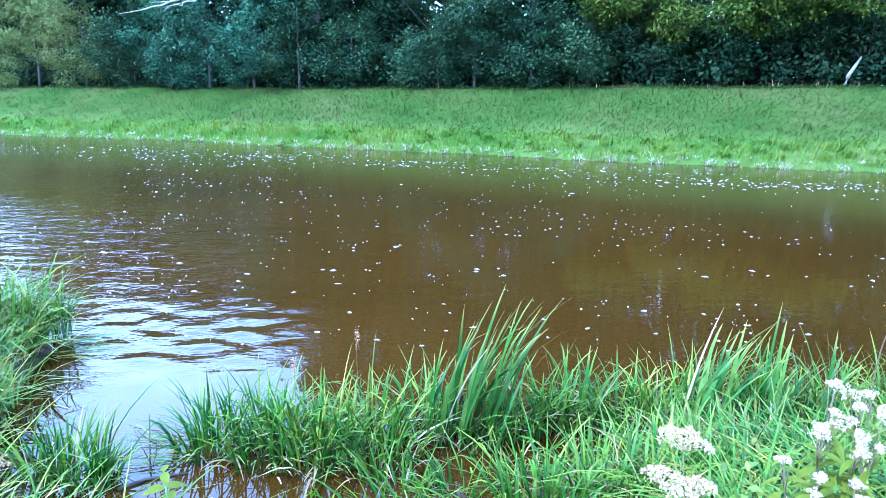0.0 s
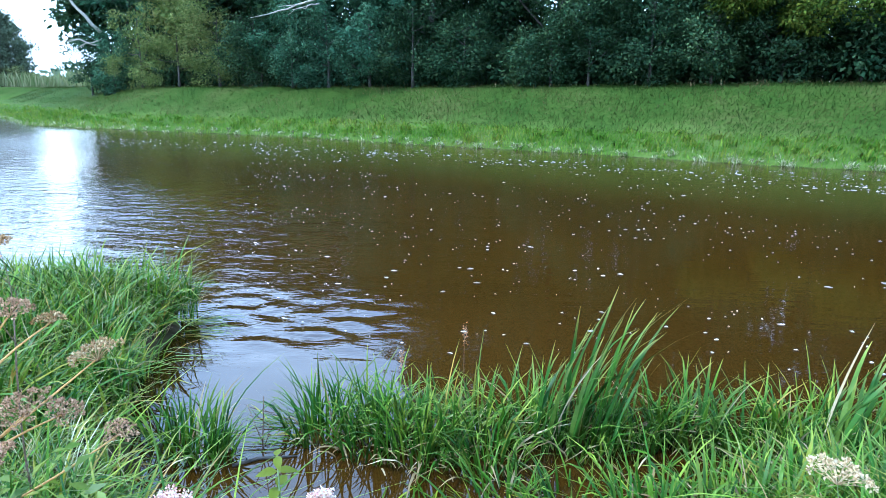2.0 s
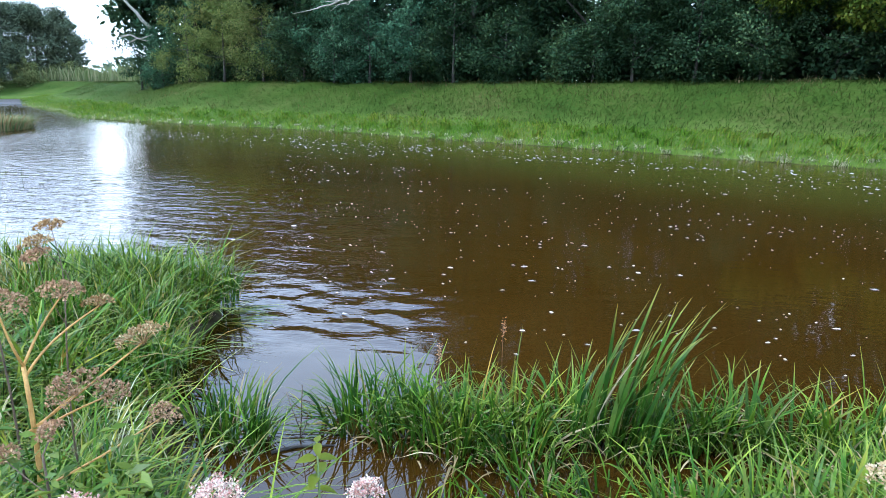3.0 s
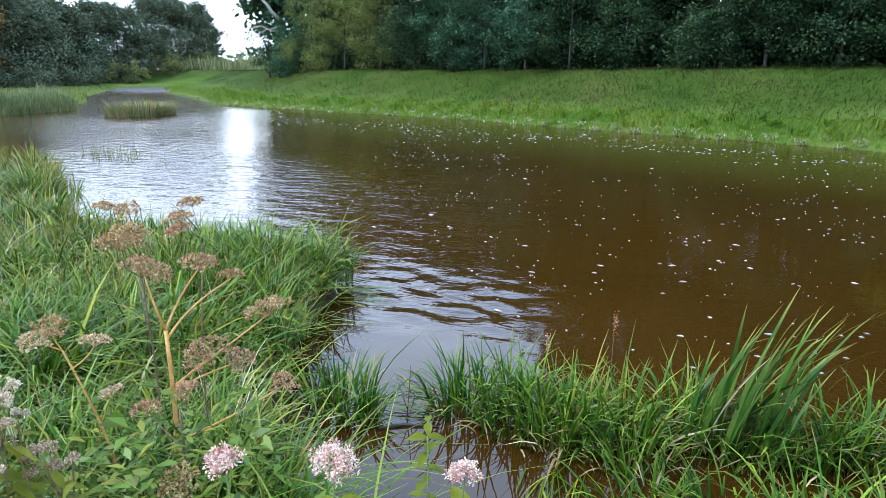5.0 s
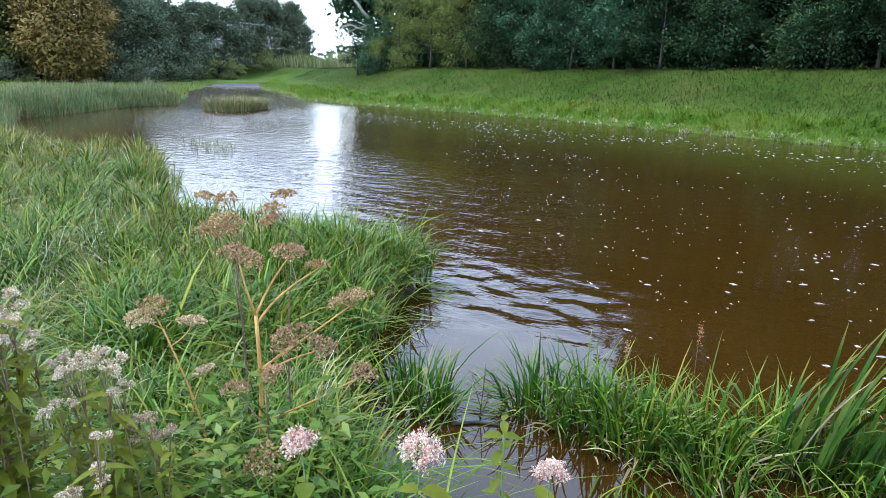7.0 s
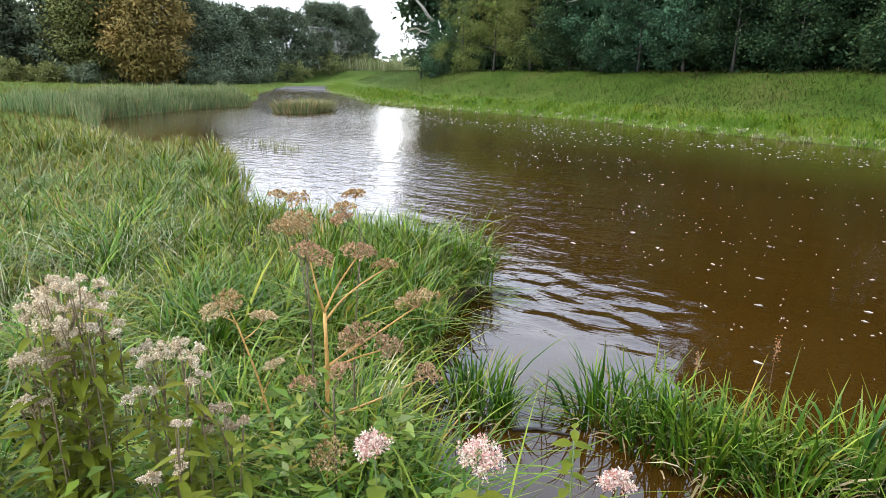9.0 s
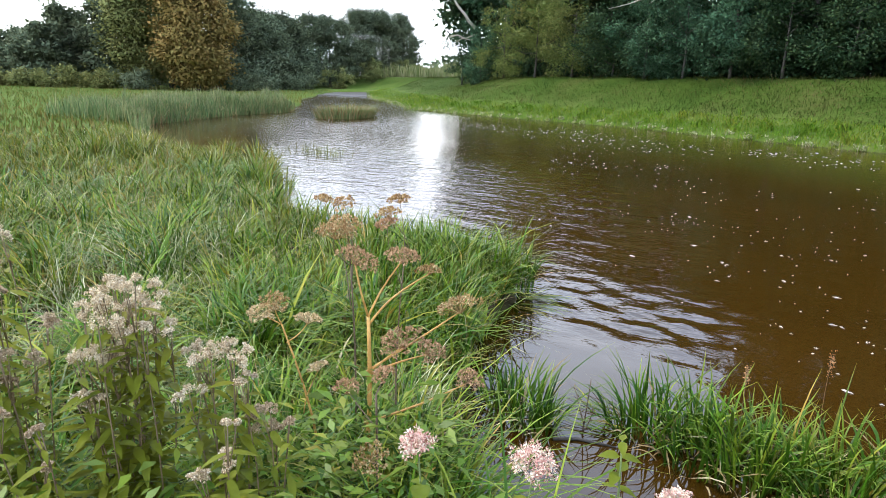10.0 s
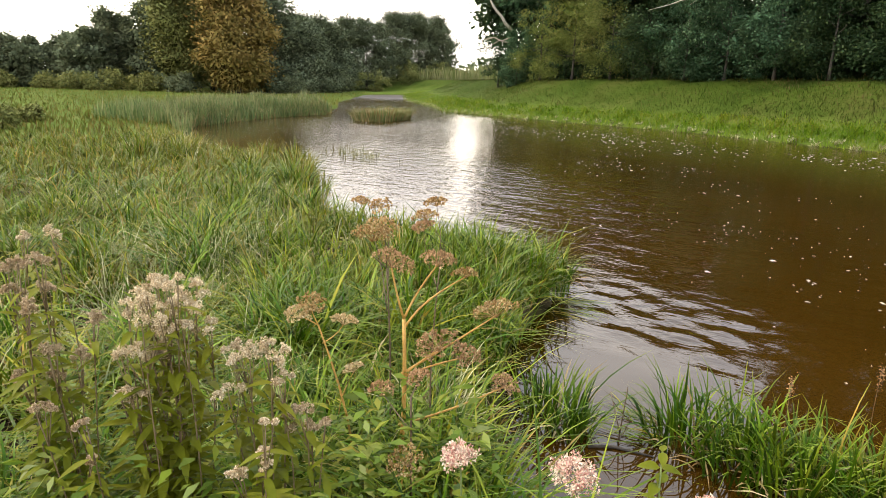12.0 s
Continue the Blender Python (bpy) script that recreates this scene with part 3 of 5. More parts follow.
def build_sedges():
    # the sedge strip standing in the margin
    for i, x in enumerate(np.arange(-0.82, 3.7, 0.27)):
        y = 3.72 - 0.035 * x - 0.05 * max(0, x - 1.5) ** 2 + 0.06 * math.sin(i * 2.1)
        sedge_tuft(x, y, 0.17, 105, (0.32, 0.56), z=-0.06)
        if x > -0.3:
            sedge_tuft(x + 0.12, y - 0.30, 0.17, 85, (0.26, 0.50), z=float(ground_z(x, y - 0.3)))
    for x in np.arange(0.12, 3.6, 0.27):
        sedge_tuft(x + rng.uniform(-0.06, 0.06), 3.14 - 0.06 * max(0, x - 1), 0.18, 80, (0.24, 0.46), dry=0.2)
        if x > 0.5:
            sedge_tuft(x + rng.uniform(-0.06, 0.06), 2.82 - 0.06 * max(0, x - 1), 0.18, 75, (0.22, 0.42), dry=0.2)
    for x, y in ((-0.55, 3.62), (-0.3, 3.55), (0.02, 3.5)):
        sedge_tuft(x, y, 0.18, 90, (0.28, 0.48), z=-0.05, dry=0.25)
    # tall reed sweet-grass in the strip
    for x, y, n, h in ((0.36, 3.62, 34, (0.55, 0.92)), (0.56, 3.60, 34, (0.60, 0.98)), (0.48, 3.75, 22, (0.6, 0.95)), (1.0, 3.6, 12, (0.5, 0.75)), (1.62, 3.50, 26, (0.55, 0.88)), (1.9, 3.45, 26, (0.55, 0.9)), (2.15, 3.35, 20, (0.5, 0.85))):
        REEDS.append(tall_reeds(x, y, n, h, "tall upright reed sweet-grass among the sedge"))
    # the small tuft alone in the inlet, and the tussocks round the spit
    sedge_tuft(-1.46, 3.58, 0.19, 95, (0.26, 0.46), z=-0.03, label="small sedge tuft standing alone in the inlet")
    sedge_tuft(-1.30, 3.48, 0.10, 60, (0.24, 0.40), z=-0.03, label="small sedge tuft standing alone in the inlet")
    for x, y, h in ((-2.35, 5.42, 0.5), (-2.55, 5.25, 0.5), (-2.4, 5.0, 0.5), (-2.5, 4.7, 0.5), (-2.35, 4.45, 0.46), (-2.3, 4.15, 0.45), (-2.15, 3.85, 0.42), (-2.0, 3.6, 0.42), (-2.8, 5.45, 0.52), (-3.1, 5.4, 0.5), (-3.5, 5.4, 0.5), (-3.9, 5.5, 0.5), (-4.3, 5.6, 0.5), (-4.8, 5.7, 0.5), (-2.75, 4.95, 0.5), (-2.8, 4.5, 0.48), (-2.6, 4.1, 0.46), (-3.2, 5.0, 0.5)):
        sedge_tuft(x, y, 0.26, 150, (0.30, h + 0.06), 0.0, 1.6, label="lush sedge tussock overhanging the water")


def build_tussocks():
    protos = [sedge_tuft(-3.0 - 0.6 * i, 4.2, 0.22, 80, (0.30, 0.52), label="sedge tussock in the marsh", w=(0.007, 0.014), mat=m, dry=0.15) for i, m in enumerate((SEDGE, MARSH, SEDGE, MARSH, REED))]
    xy = scatter(110, -8.0, -1.1, 1.4, 7.0, lambda x, y: np.where((near_land(x, y) > 0.15) & (np.hypot(x + 0.25, y - 0.78) > 1.7), np.clip(4.5 / np.hypot(x + 0.25, y - 0.78), 0, 1), 0))
    for i, (x, y) in enumerate(xy):
        copy_thing(protos[i % 5], pose(float(x), float(y), float(ground_z(x, y)), 0, 0, float(rng.uniform(0, 360))))


def build_marsh():
    def dist(x, y):
        return np.hypot(x - EYE_XY[0], y - EYE_XY[1])

    def near(x, y):
        d = dist(x, y)
        return np.where((near_land(x, y) > 0.02) & (d > 1.1) & ((d > 2.25) | (x < -0.95) | (x > 1.0)), np.clip(2.6 / d, 0, 1) ** 1.3, 0)

    xy = clumped(scatter(25000, -9.5, 4.5, -1.2, 8.2, near), 0.34, 0.42)
    grass("marsh_grass", MARSH, xy, (0.16, 0.42), (0.007, 0.015), (0.0, 0.45), (0.2, 1.2), (0.15, 0.85), 5, "mixed marsh grass, green with yellowing blades", rough=0.5)
    lush = lambda x, y: near(x, y) * (lumps(x + 7, y, 1.1) > 0.02) * (x < -1.6)
    xy = clumped(scatter(9500, -9.0, -1.6, 2.2, 8.0, lush), 0.3, 0.5)
    grass("lush_marsh_grass", SEDGE, xy, (0.24, 0.48), (0.008, 0.016), (0.0, 0.4), (0.1, 1.0), (0.1, 0.7), 4, "lush green sedge growing through the marsh", rough=0.5)
    close = lambda x, y: np.where((near_land(x, y) > 0.05) & (dist(x, y) > 1.05) & (dist(x, y) < 2.3) & ((x < -0.75) | (x > 1.0)), 1.0, 0)
    xy = clumped(scatter(3600, -2.8, 2.6, 0.9, 3.0, close), 0.22, 0.5)
    grass("near_bank_grass", SEDGE, xy, (0.28, 0.62), (0.005, 0.011), (0.0, 0.35), (0.2, 1.1), (0.1, 0.7), 6, "fresh arching grass between the herbs on the near bank", rough=0.4)
    straw = scatter(2400, -9.0, 3.5, 1.0, 8.0, near)
    grass("dead_grass", DRY, straw, (0.15, 0.42), (0.003, 0.007), (0.0, 0.5), (0.2, 1.0), (0.1, 0.7), 4, "dead straw-coloured grass stalks in the marsh")
    seeding = lambda x, y: near(x, y) * (lumps(x - 4, y + 2, 1.3) > 0.22) * (x < -1.5)
    xy = clumped(scatter(1500, -7.5, -1.5, 1.6, 6.6, seeding), 0.5, 0.45)
    grass("seeding_grass", STRAW, xy, (0.34, 0.56), (0.003, 0.006), (0.0, 0.25), (0.1, 0.8), (0.1, 0.5), 5, "pale seeding grass stalks standing over the marsh")
    tall = lambda x, y: np.where((near_land(x, y) > 0.05) & (dist(x, y) > 4.6) & (dist(x, y) < 17 + 2 * lumps(x, y, 0.6)), np.clip(6.5 / dist(x, y), 0, 1), 0)
    xy = clumped(scatter(13000, -18, -4.2, 0.2, 12.5, tall), 0.6, 0.35)
    grass("reed_bed", REED, xy, (0.18, 0.42), (0.010, 0.022), (0.0, 0.4), (0.1, 0.9), (0.0, 0.5), 4, "upright yellow-green reeds at the far side of the marsh", category="reeds")
    xy = scatter(3200, -18, -4.2, 0.2, 12.5, tall)
    grass("yellow_reeds", MAIZE, xy, (0.20, 0.42), (0.007, 0.014), (0.0, 0.3), (0.02, 0.35), (0.0, 0.2), 3, "yellowing reed stalks at the far side of the marsh", category="reeds")
    edge = lambda x, y: np.where((near_land(x, y) > -0.12) & (near_land(x, y) < 1.5 + 0.7 * lumps(x, y, 1.2)) & (x < -6.6), np.clip(0.7 + 0.5 * lumps(x, y, 1.5), 0.1, 1), 0)
    xy = clumped(scatter(3600, -14, -6.6, 6.8, 11.0, edge), 0.45, 0.4)
    grass("marsh_edge_reeds", REED, xy, (0.22, 0.50), (0.012, 0.024), (0.0, 0.3), (0.05, 0.7), (0.0, 0.4), 4, "olive and yellow reeds at the marsh's watery tip", category="reeds", rough=0.45)
    xy = clumped(scatter(700, -14, -6.6, 6.8, 11.0, edge), 0.45, 0.5)
    grass("marsh_edge_straw", STRAW, xy, (0.20, 0.52), (0.006, 0.012), (0.0, 0.3), (0.05, 0.6), (0.0, 0.3), 4, "pale seeding stalks at the marsh's watery tip", category="reeds", rough=0.45)
    mead = lambda x, y: np.where((near_land(x, y) > 0.1) & (dist(x, y) > 9), np.clip(11 / dist(x, y), 0, 1) ** 1.4, 0) * (dist(x, y) > 6)
    xy = scatter(42000, -85, -4, -6, 62, mead)
    grass("meadow_grass", MEADOW, xy, (0.12, 0.30), (0.018, 0.045), (0.0, 0.3), (0.1, 0.6), (0.0, 0.4), 2, "pale rough meadow grass behind the marsh", soft=0.6, front=(0.8, -0.5, 0.0))
    belt = lambda x, y: np.where((near_land(x, y) > -0.25) & (near_land(x, y) < 3.2 + 1.2 * lumps(x, y, 0.5) - 0.12 * np.maximum(y - 17, 0)) & (y < 26.5), np.clip((y - 12.6) / 3, 0, 1) * np.clip(0.75 + 0.5 * lumps(x, y, 0.9), 0.15, 1), 0)
    xy = scatter(12000, -30, -14, 10.8, 30, belt)
    grass("reed_belt", BELT, xy, (0.40, 0.80), (0.018, 0.04), (0.0, 0.12), (0.0, 0.25), (0.0, 0.15), 3, "belt of tall grey-green reeds at the river bend", category="reeds", rough=0.42)
    xy = scatter(4000, -30, -14, 10.8, 30, belt)
    grass("belt_dry_reeds", MAIZE, xy, (0.35, 0.85), (0.014, 0.03), (0.0, 0.2), (0.0, 0.4), (0.0, 0.2), 3, "yellowing reeds mixed into the belt", category="reeds", rough=0.42)
    fringe = lambda x, y: np.where(np.abs(near_land(x, y)) < 0.3, 1.0, 0)
    xy = scatter(600, -26, -17.5, 13.5, 26, fringe)
    grass("dry_reed_fringe", DRY, xy, (0.25, 0.7), (0.012, 0.03), (0.0, 0.4), (0.0, 0.6), (0.0, 0.3), 2, "brown dead reeds along the water's edge", category="reeds")
    right = lambda x, y: np.where((near_land(x, y) > 0.05) & ((dist(x, y) > 2.2) | (x > 1.0)) & (dist(x, y) > 1.2), 1.0, 0)
    back = lambda x, y: np.where((near_land(x, y) > 0.02) & ((y < 0.7 + 0.4 * lumps(x, y, 1.3)) | (dist(x, y) < 2.3)), np.clip(3.5 / (dist(x, y) + 1), 0, 1), 0)
    xy = scatter(17000, -12, 10, -9, 3.1, back)
    grass("trodden_grass", MARSH, xy, (0.04, 0.17), (0.006, 0.014), (0.0, 0.6), (0.2, 1.2), (0.1, 0.7), 3, "short trodden grass on the near bank")
    xy = clumped(scatter(7000, 0.2, 7.0, 0.4, 3.2, right), 0.3, 0.4)
    grass("bank_grass", SEDGE, xy, (0.18, 0.42), (0.009, 0.018), (0.0, 0.3), (0.1, 0.8), (0.05, 0.5), 4, "green grass on the near bank")


def island():
    t = empty("reed_island", pose(-18.4, 23.5, -0.05), "low islet of reddish-brown and green reeds in the river", "islet")
    for name, mat, n, h in (("green_reeds", BELT, 900, (0.3, 0.75)), ("brown_reeds", DRY, 800, (0.25, 0.75)), ("straw_edge", MAIZE, 1300, (0.25, 0.6))):
        a, r = rng.uniform(-np.pi, np.pi, n), np.sqrt(rng.uniform(0, 1, n))
        base = np.stack([1.2 * r * np.cos(a) - 0.35 * r * np.sin(a), 1.9 * r * np.sin(a), np.full(n, 0.0)], -1)
        put(name, blades(name, mat, base, rng.uniform(*h, n), rng.uniform(0.015, 0.04, n), a, rng.uniform(0, 0.4, n), rng.uniform(0, 0.5, n), rng.uniform(0, 0.3, n), 2), t, kind="stuff")
    # thin water plants standing in the shallows before the marsh
    for x, y, k in ((-9.9, 12.0, 60), (-10.6, 12.3, 40), (-9.2, 11.6, 30)):
        s = empty("water_plants", pose(x, y, -0.05), "sparse yellowish water plants standing in the shallows", "water plants", "plants in the shallows")
        a = rng.uniform(-np.pi, np.pi, k)
        base = np.stack([rng.normal(0, 0.35, k), rng.normal(0, 0.2, k), np.zeros(k)], -1)
        put("stalkwork", blades("stalkwork", MAIZE, base, rng.uniform(0.1, 0.35, k), rng.uniform(0.008, 0.016, k), a, rng.uniform(0, 0.4, k), rng.uniform(0, 0.6, k), rng.uniform(0, 0.3, k), 3), s, kind="stuff")


def build_levee_grass():
    def d(x, y):
        return np.hypot(x - EYE_XY[0], y - EYE_XY[1])

    def band(low, high):
        def keep(x, y):
            q = far_land(x, y)
            return np.where((q > low) & (q < high), np.clip(24 / d(x, y), 0, 1) ** 1.6, 0)
        return keep

    xy = scatter(36000, -55, 34, 0, 80, band(-0.08, 3.3))
    grass("berm_grass", BERM, xy, (0.08, 0.24), (0.012, 0.028), (0.0, 0.4), (0.1, 0.7), (0.0, 0.5), 2, "bright green grass on the low berm across the river", soft=0.65)
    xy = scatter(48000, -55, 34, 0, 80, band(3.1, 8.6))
    grass("levee_grass", SLOPE, xy, (0.08, 0.22), (0.010, 0.024), (0.0, 0.5), (0.2, 0.9), (0.0, 0.5), 2, "green grass on the levee slope, partly dried, slope shade in its darker colour", soft=0.75)
    xy = clumped(scatter(6500, -40, 34, 0, 60, band(-0.15, 0.3)), 0.6, 0.5)
    grass("waterline_straw", STRAW, xy, (0.06, 0.22), (0.012, 0.03), (0.0, 0.6), (0.2, 1.0), (0.1, 0.7), 2, "pale washed-out straw along the far waterline")
    xy = clumped(scatter(5000, -30, 34, 0, 50, band(0.3, 3.0)), 1.1, 0.6)
    grass("berm_weeds", BERM, xy, (0.15, 0.38), (0.02, 0.05), (0.0, 0.5), (0.1, 0.7), (0.0, 0.5), 2, "darker weeds dotted over the berm", category="weeds", soft=0.4)
    xy = clumped(scatter(420, -30, 30, 5, 50, band(7.6, 9.2)), 0.8, 0.5)
    grass("levee_top_weeds", DRY, xy, (0.15, 0.38), (0.008, 0.018), (0.0, 0.2), (0.0, 0.5), (0.0, 0.3), 3, "dry seeding stalks along the top of the levee", category="weeds")


# ---- trees ----
def crown_arrays(lobes, clumps, per, leaf, clump_r, droop=0.25, slim=0.6, loose=0.46, jitter=0.38):
    lobes = np.asarray(lobes, float)
    pick = rng.integers(0, len(lobes), clumps)
    o = unit(rng.normal(size=(clumps, 3)) + [0, 0, 0.15])
    c = lobes[pick, :3] + o * lobes[pick, 3:] * rng.uniform(0.55, 1.05, (clumps, 1))
    cr = rng.uniform(*clump_r, clumps)
    off = rng.normal(size=(clumps, per, 3)) * loose * cr[:, None, None] * [1, 1, 0.7]
    p = (c[:, None, :] + off).reshape(-1, 3)
    d = unit(unit(off.reshape(-1, 3)) * 0.8 + np.repeat(o, per, 0) * 0.5 + rng.normal(size=p.shape) * 0.6 - [0, 0, droop])
    up = unit(rng.normal(size=p.shape) * 0.7 + [0, 0, 1.0] + np.repeat(o, per, 0) * 0.4)
    size = rng.uniform(*leaf, len(p))
    v, f, u = leaf_arrays(p, d, up, size, size * slim * rng.uniform(0.8, 1.2, len(p)))
    n = unit(unit(off.reshape(-1, 3)) * 0.75 + np.repeat(o, per, 0) * 0.7 + rng.normal(size=p.shape) * jitter + [0, 0, 0.18])
    n = np.repeat(n, 4, 0)
    return v, facing(v, f, n), n


def crown_mesh(name, mat, arrays):
    v, f, n = arrays
    return mesh_of(name, v, f, mat, normals=n)


def joined(*parts):
    vs, fs, us, off = [], [], [], 0
    for v, f, u in parts:
        vs.append(v), fs.append(f + off), us.append(u)
        off += len(v)
    return np.concatenate(vs), np.concatenate(fs), np.concatenate(us)


def limbs(height, girth, count, reach, lean=(0, 0), low=0.25, sides=7):
    """A tapering trunk with bending limbs."""
    k = np.linspace(0, 1, 8)
    wob = np.cumsum(rng.normal(0, 0.035 * height / 8, (8, 2)), 0)
    path = np.stack([lean[0] * k * height + wob[:, 0], lean[1] * k * height + wob[:, 1], k * height - 0.15], -1)
    pieces = [tube(path, girth * (1 - 0.85 * k) * (1 + 0.5 * np.exp(-k * 14)), sides)]
    for i in range(count):
        f = rng.uniform(low, 0.95)
        start = np.array([np.interp(f, k, path[:, j]) for j in range(3)])
        a, up = rng.uniform(-np.pi, np.pi), rng.uniform(0.1, 0.8)
        ln = reach * rng.uniform(0.5, 1.0) * (1.15 - f)
        s = np.linspace(0, 1, 5)
        bend = np.stack([np.cos(a) * s * ln, np.sin(a) * s * ln, up * ln * s ** 1.4], -1) + np.cumsum(rng.normal(0, 0.03 * ln, (5, 3)), 0) * (s[:, None] > 0)
        pieces.append(tube(start + bend, girth * 0.42 * (1 - f * 0.6) * (1 - 0.85 * s) + 0.008, 5))
    return merged(pieces)


BANK_O, BANK_U, BANK_N = np.array([0, 22.4]), np.array([-0.895, 0.446]), np.array([0.446, 0.895])


def on_bank(s, q):
    p = BANK_O + BANK_U * s + BANK_N * q
    return float(p[0]), float(p[1]), float(ground_z(*p))


def bank_bush(s, q, h, r, mat, label, per=170, leaf=(0.08, 0.15), slim=0.6, lift=0.0, clumps=54):
    x, y, z = on_bank(s, q)
    t = empty("bush", pose(x, y, z), label, "bush", "bushes at the wood's edge")
    v, f = limbs(h * 0.75, 0.07, 7, r)
    put("branchwork", mesh_of("branchwork", v, f, BARK), t)
    lobes = [(rng.uniform(-0.5, 0.5) * r, rng.uniform(-0.4, 0.4) * r, lift + h * k, r * g, r * g * 0.85, h * 0.24) for k, g in ((0.16, 0.85), (0.35, 1.0), (0.55, 0.95), (0.75, 0.75), (0.3, 0.9))]
    put("crown", crown_mesh("crown", mat, crown_arrays(lobes, clumps, per, leaf, (0.35, 0.7), slim=slim)), t)


def bank_tree(s, q, h, r, mat, label, clear=1.2, leaf=(0.10, 0.19), girth=0.2, slim=0.62, lean=(0, 0)):
    x, y, z = on_bank(s, q)
    t = empty("tree", pose(x, y, z), label, "tree", "trees on the levee")
    v, f = limbs(h * 0.92, girth, 12, r * 1.1, lean, 0.12)
    put("trunk", mesh_of("trunk", v, f, BARK), t)
    low = [(rng.uniform(-0.6, 0.6) * r, rng.uniform(-0.6, 0.3) * r, clear + k * 4.2, r * 0.62, r * 0.62, 0.9) for k in (0.1, 0.3, 0.5, 0.7, 0.9, 1.05)]
    high = [(rng.uniform(-0.4, 0.4) * r, rng.uniform(-0.4, 0.4) * r, k * h, r * g, r * g, h * 0.14) for k, g in ((0.48, 0.9), (0.62, 0.95), (0.76, 0.8), (0.9, 0.5))]
    crown = joined(crown_arrays(low, 70, 130, leaf, (0.4, 0.75), slim=slim), crown_arrays(high, int(9.5 * h), 44, (0.28, 0.5), (0.6, 1.1), slim=slim))
    put("crown", crown_mesh("crown", mat, crown), t)


def far_tree(x, y, h, r, mat, label, leaves=125, clumps=135, leaf=(0.24, 0.40), kind="round", bottom=0.08):
    z = float(ground_z(x, y))
    t = empty("tree", pose(x, y, z), label, "tree", "far trees")
    v, f = limbs(h * 0.9, 0.02 * h, 8, r, (0, 0), 0.2, 6)
    put("trunk", mesh_of("trunk", v, f, BARK), t)
    if kind == "cone":
        shape = [(0.1, 0.85), (0.25, 0.8), (0.42, 0.62), (0.6, 0.44), (0.78, 0.26), (0.92, 0.12)]
    else:
        shape = [(bottom + 0.08, 0.75), (0.28, 0.95), (0.45, 1.0), (0.62, 0.9), (0.78, 0.68), (0.9, 0.4)]
    lobes = [(rng.uniform(-0.3, 0.3) * r, rng.uniform(-0.3, 0.3) * r, h * k, r * g * rng.uniform(0.8, 1.05), r * g, h * 0.12) for k, g in shape for _ in range(2)]
    put("crown", crown_mesh("crown", mat, crown_arrays(lobes, clumps, leaves, leaf, (0.085 * h, 0.13 * h), loose=0.5, jitter=0.14)), t)


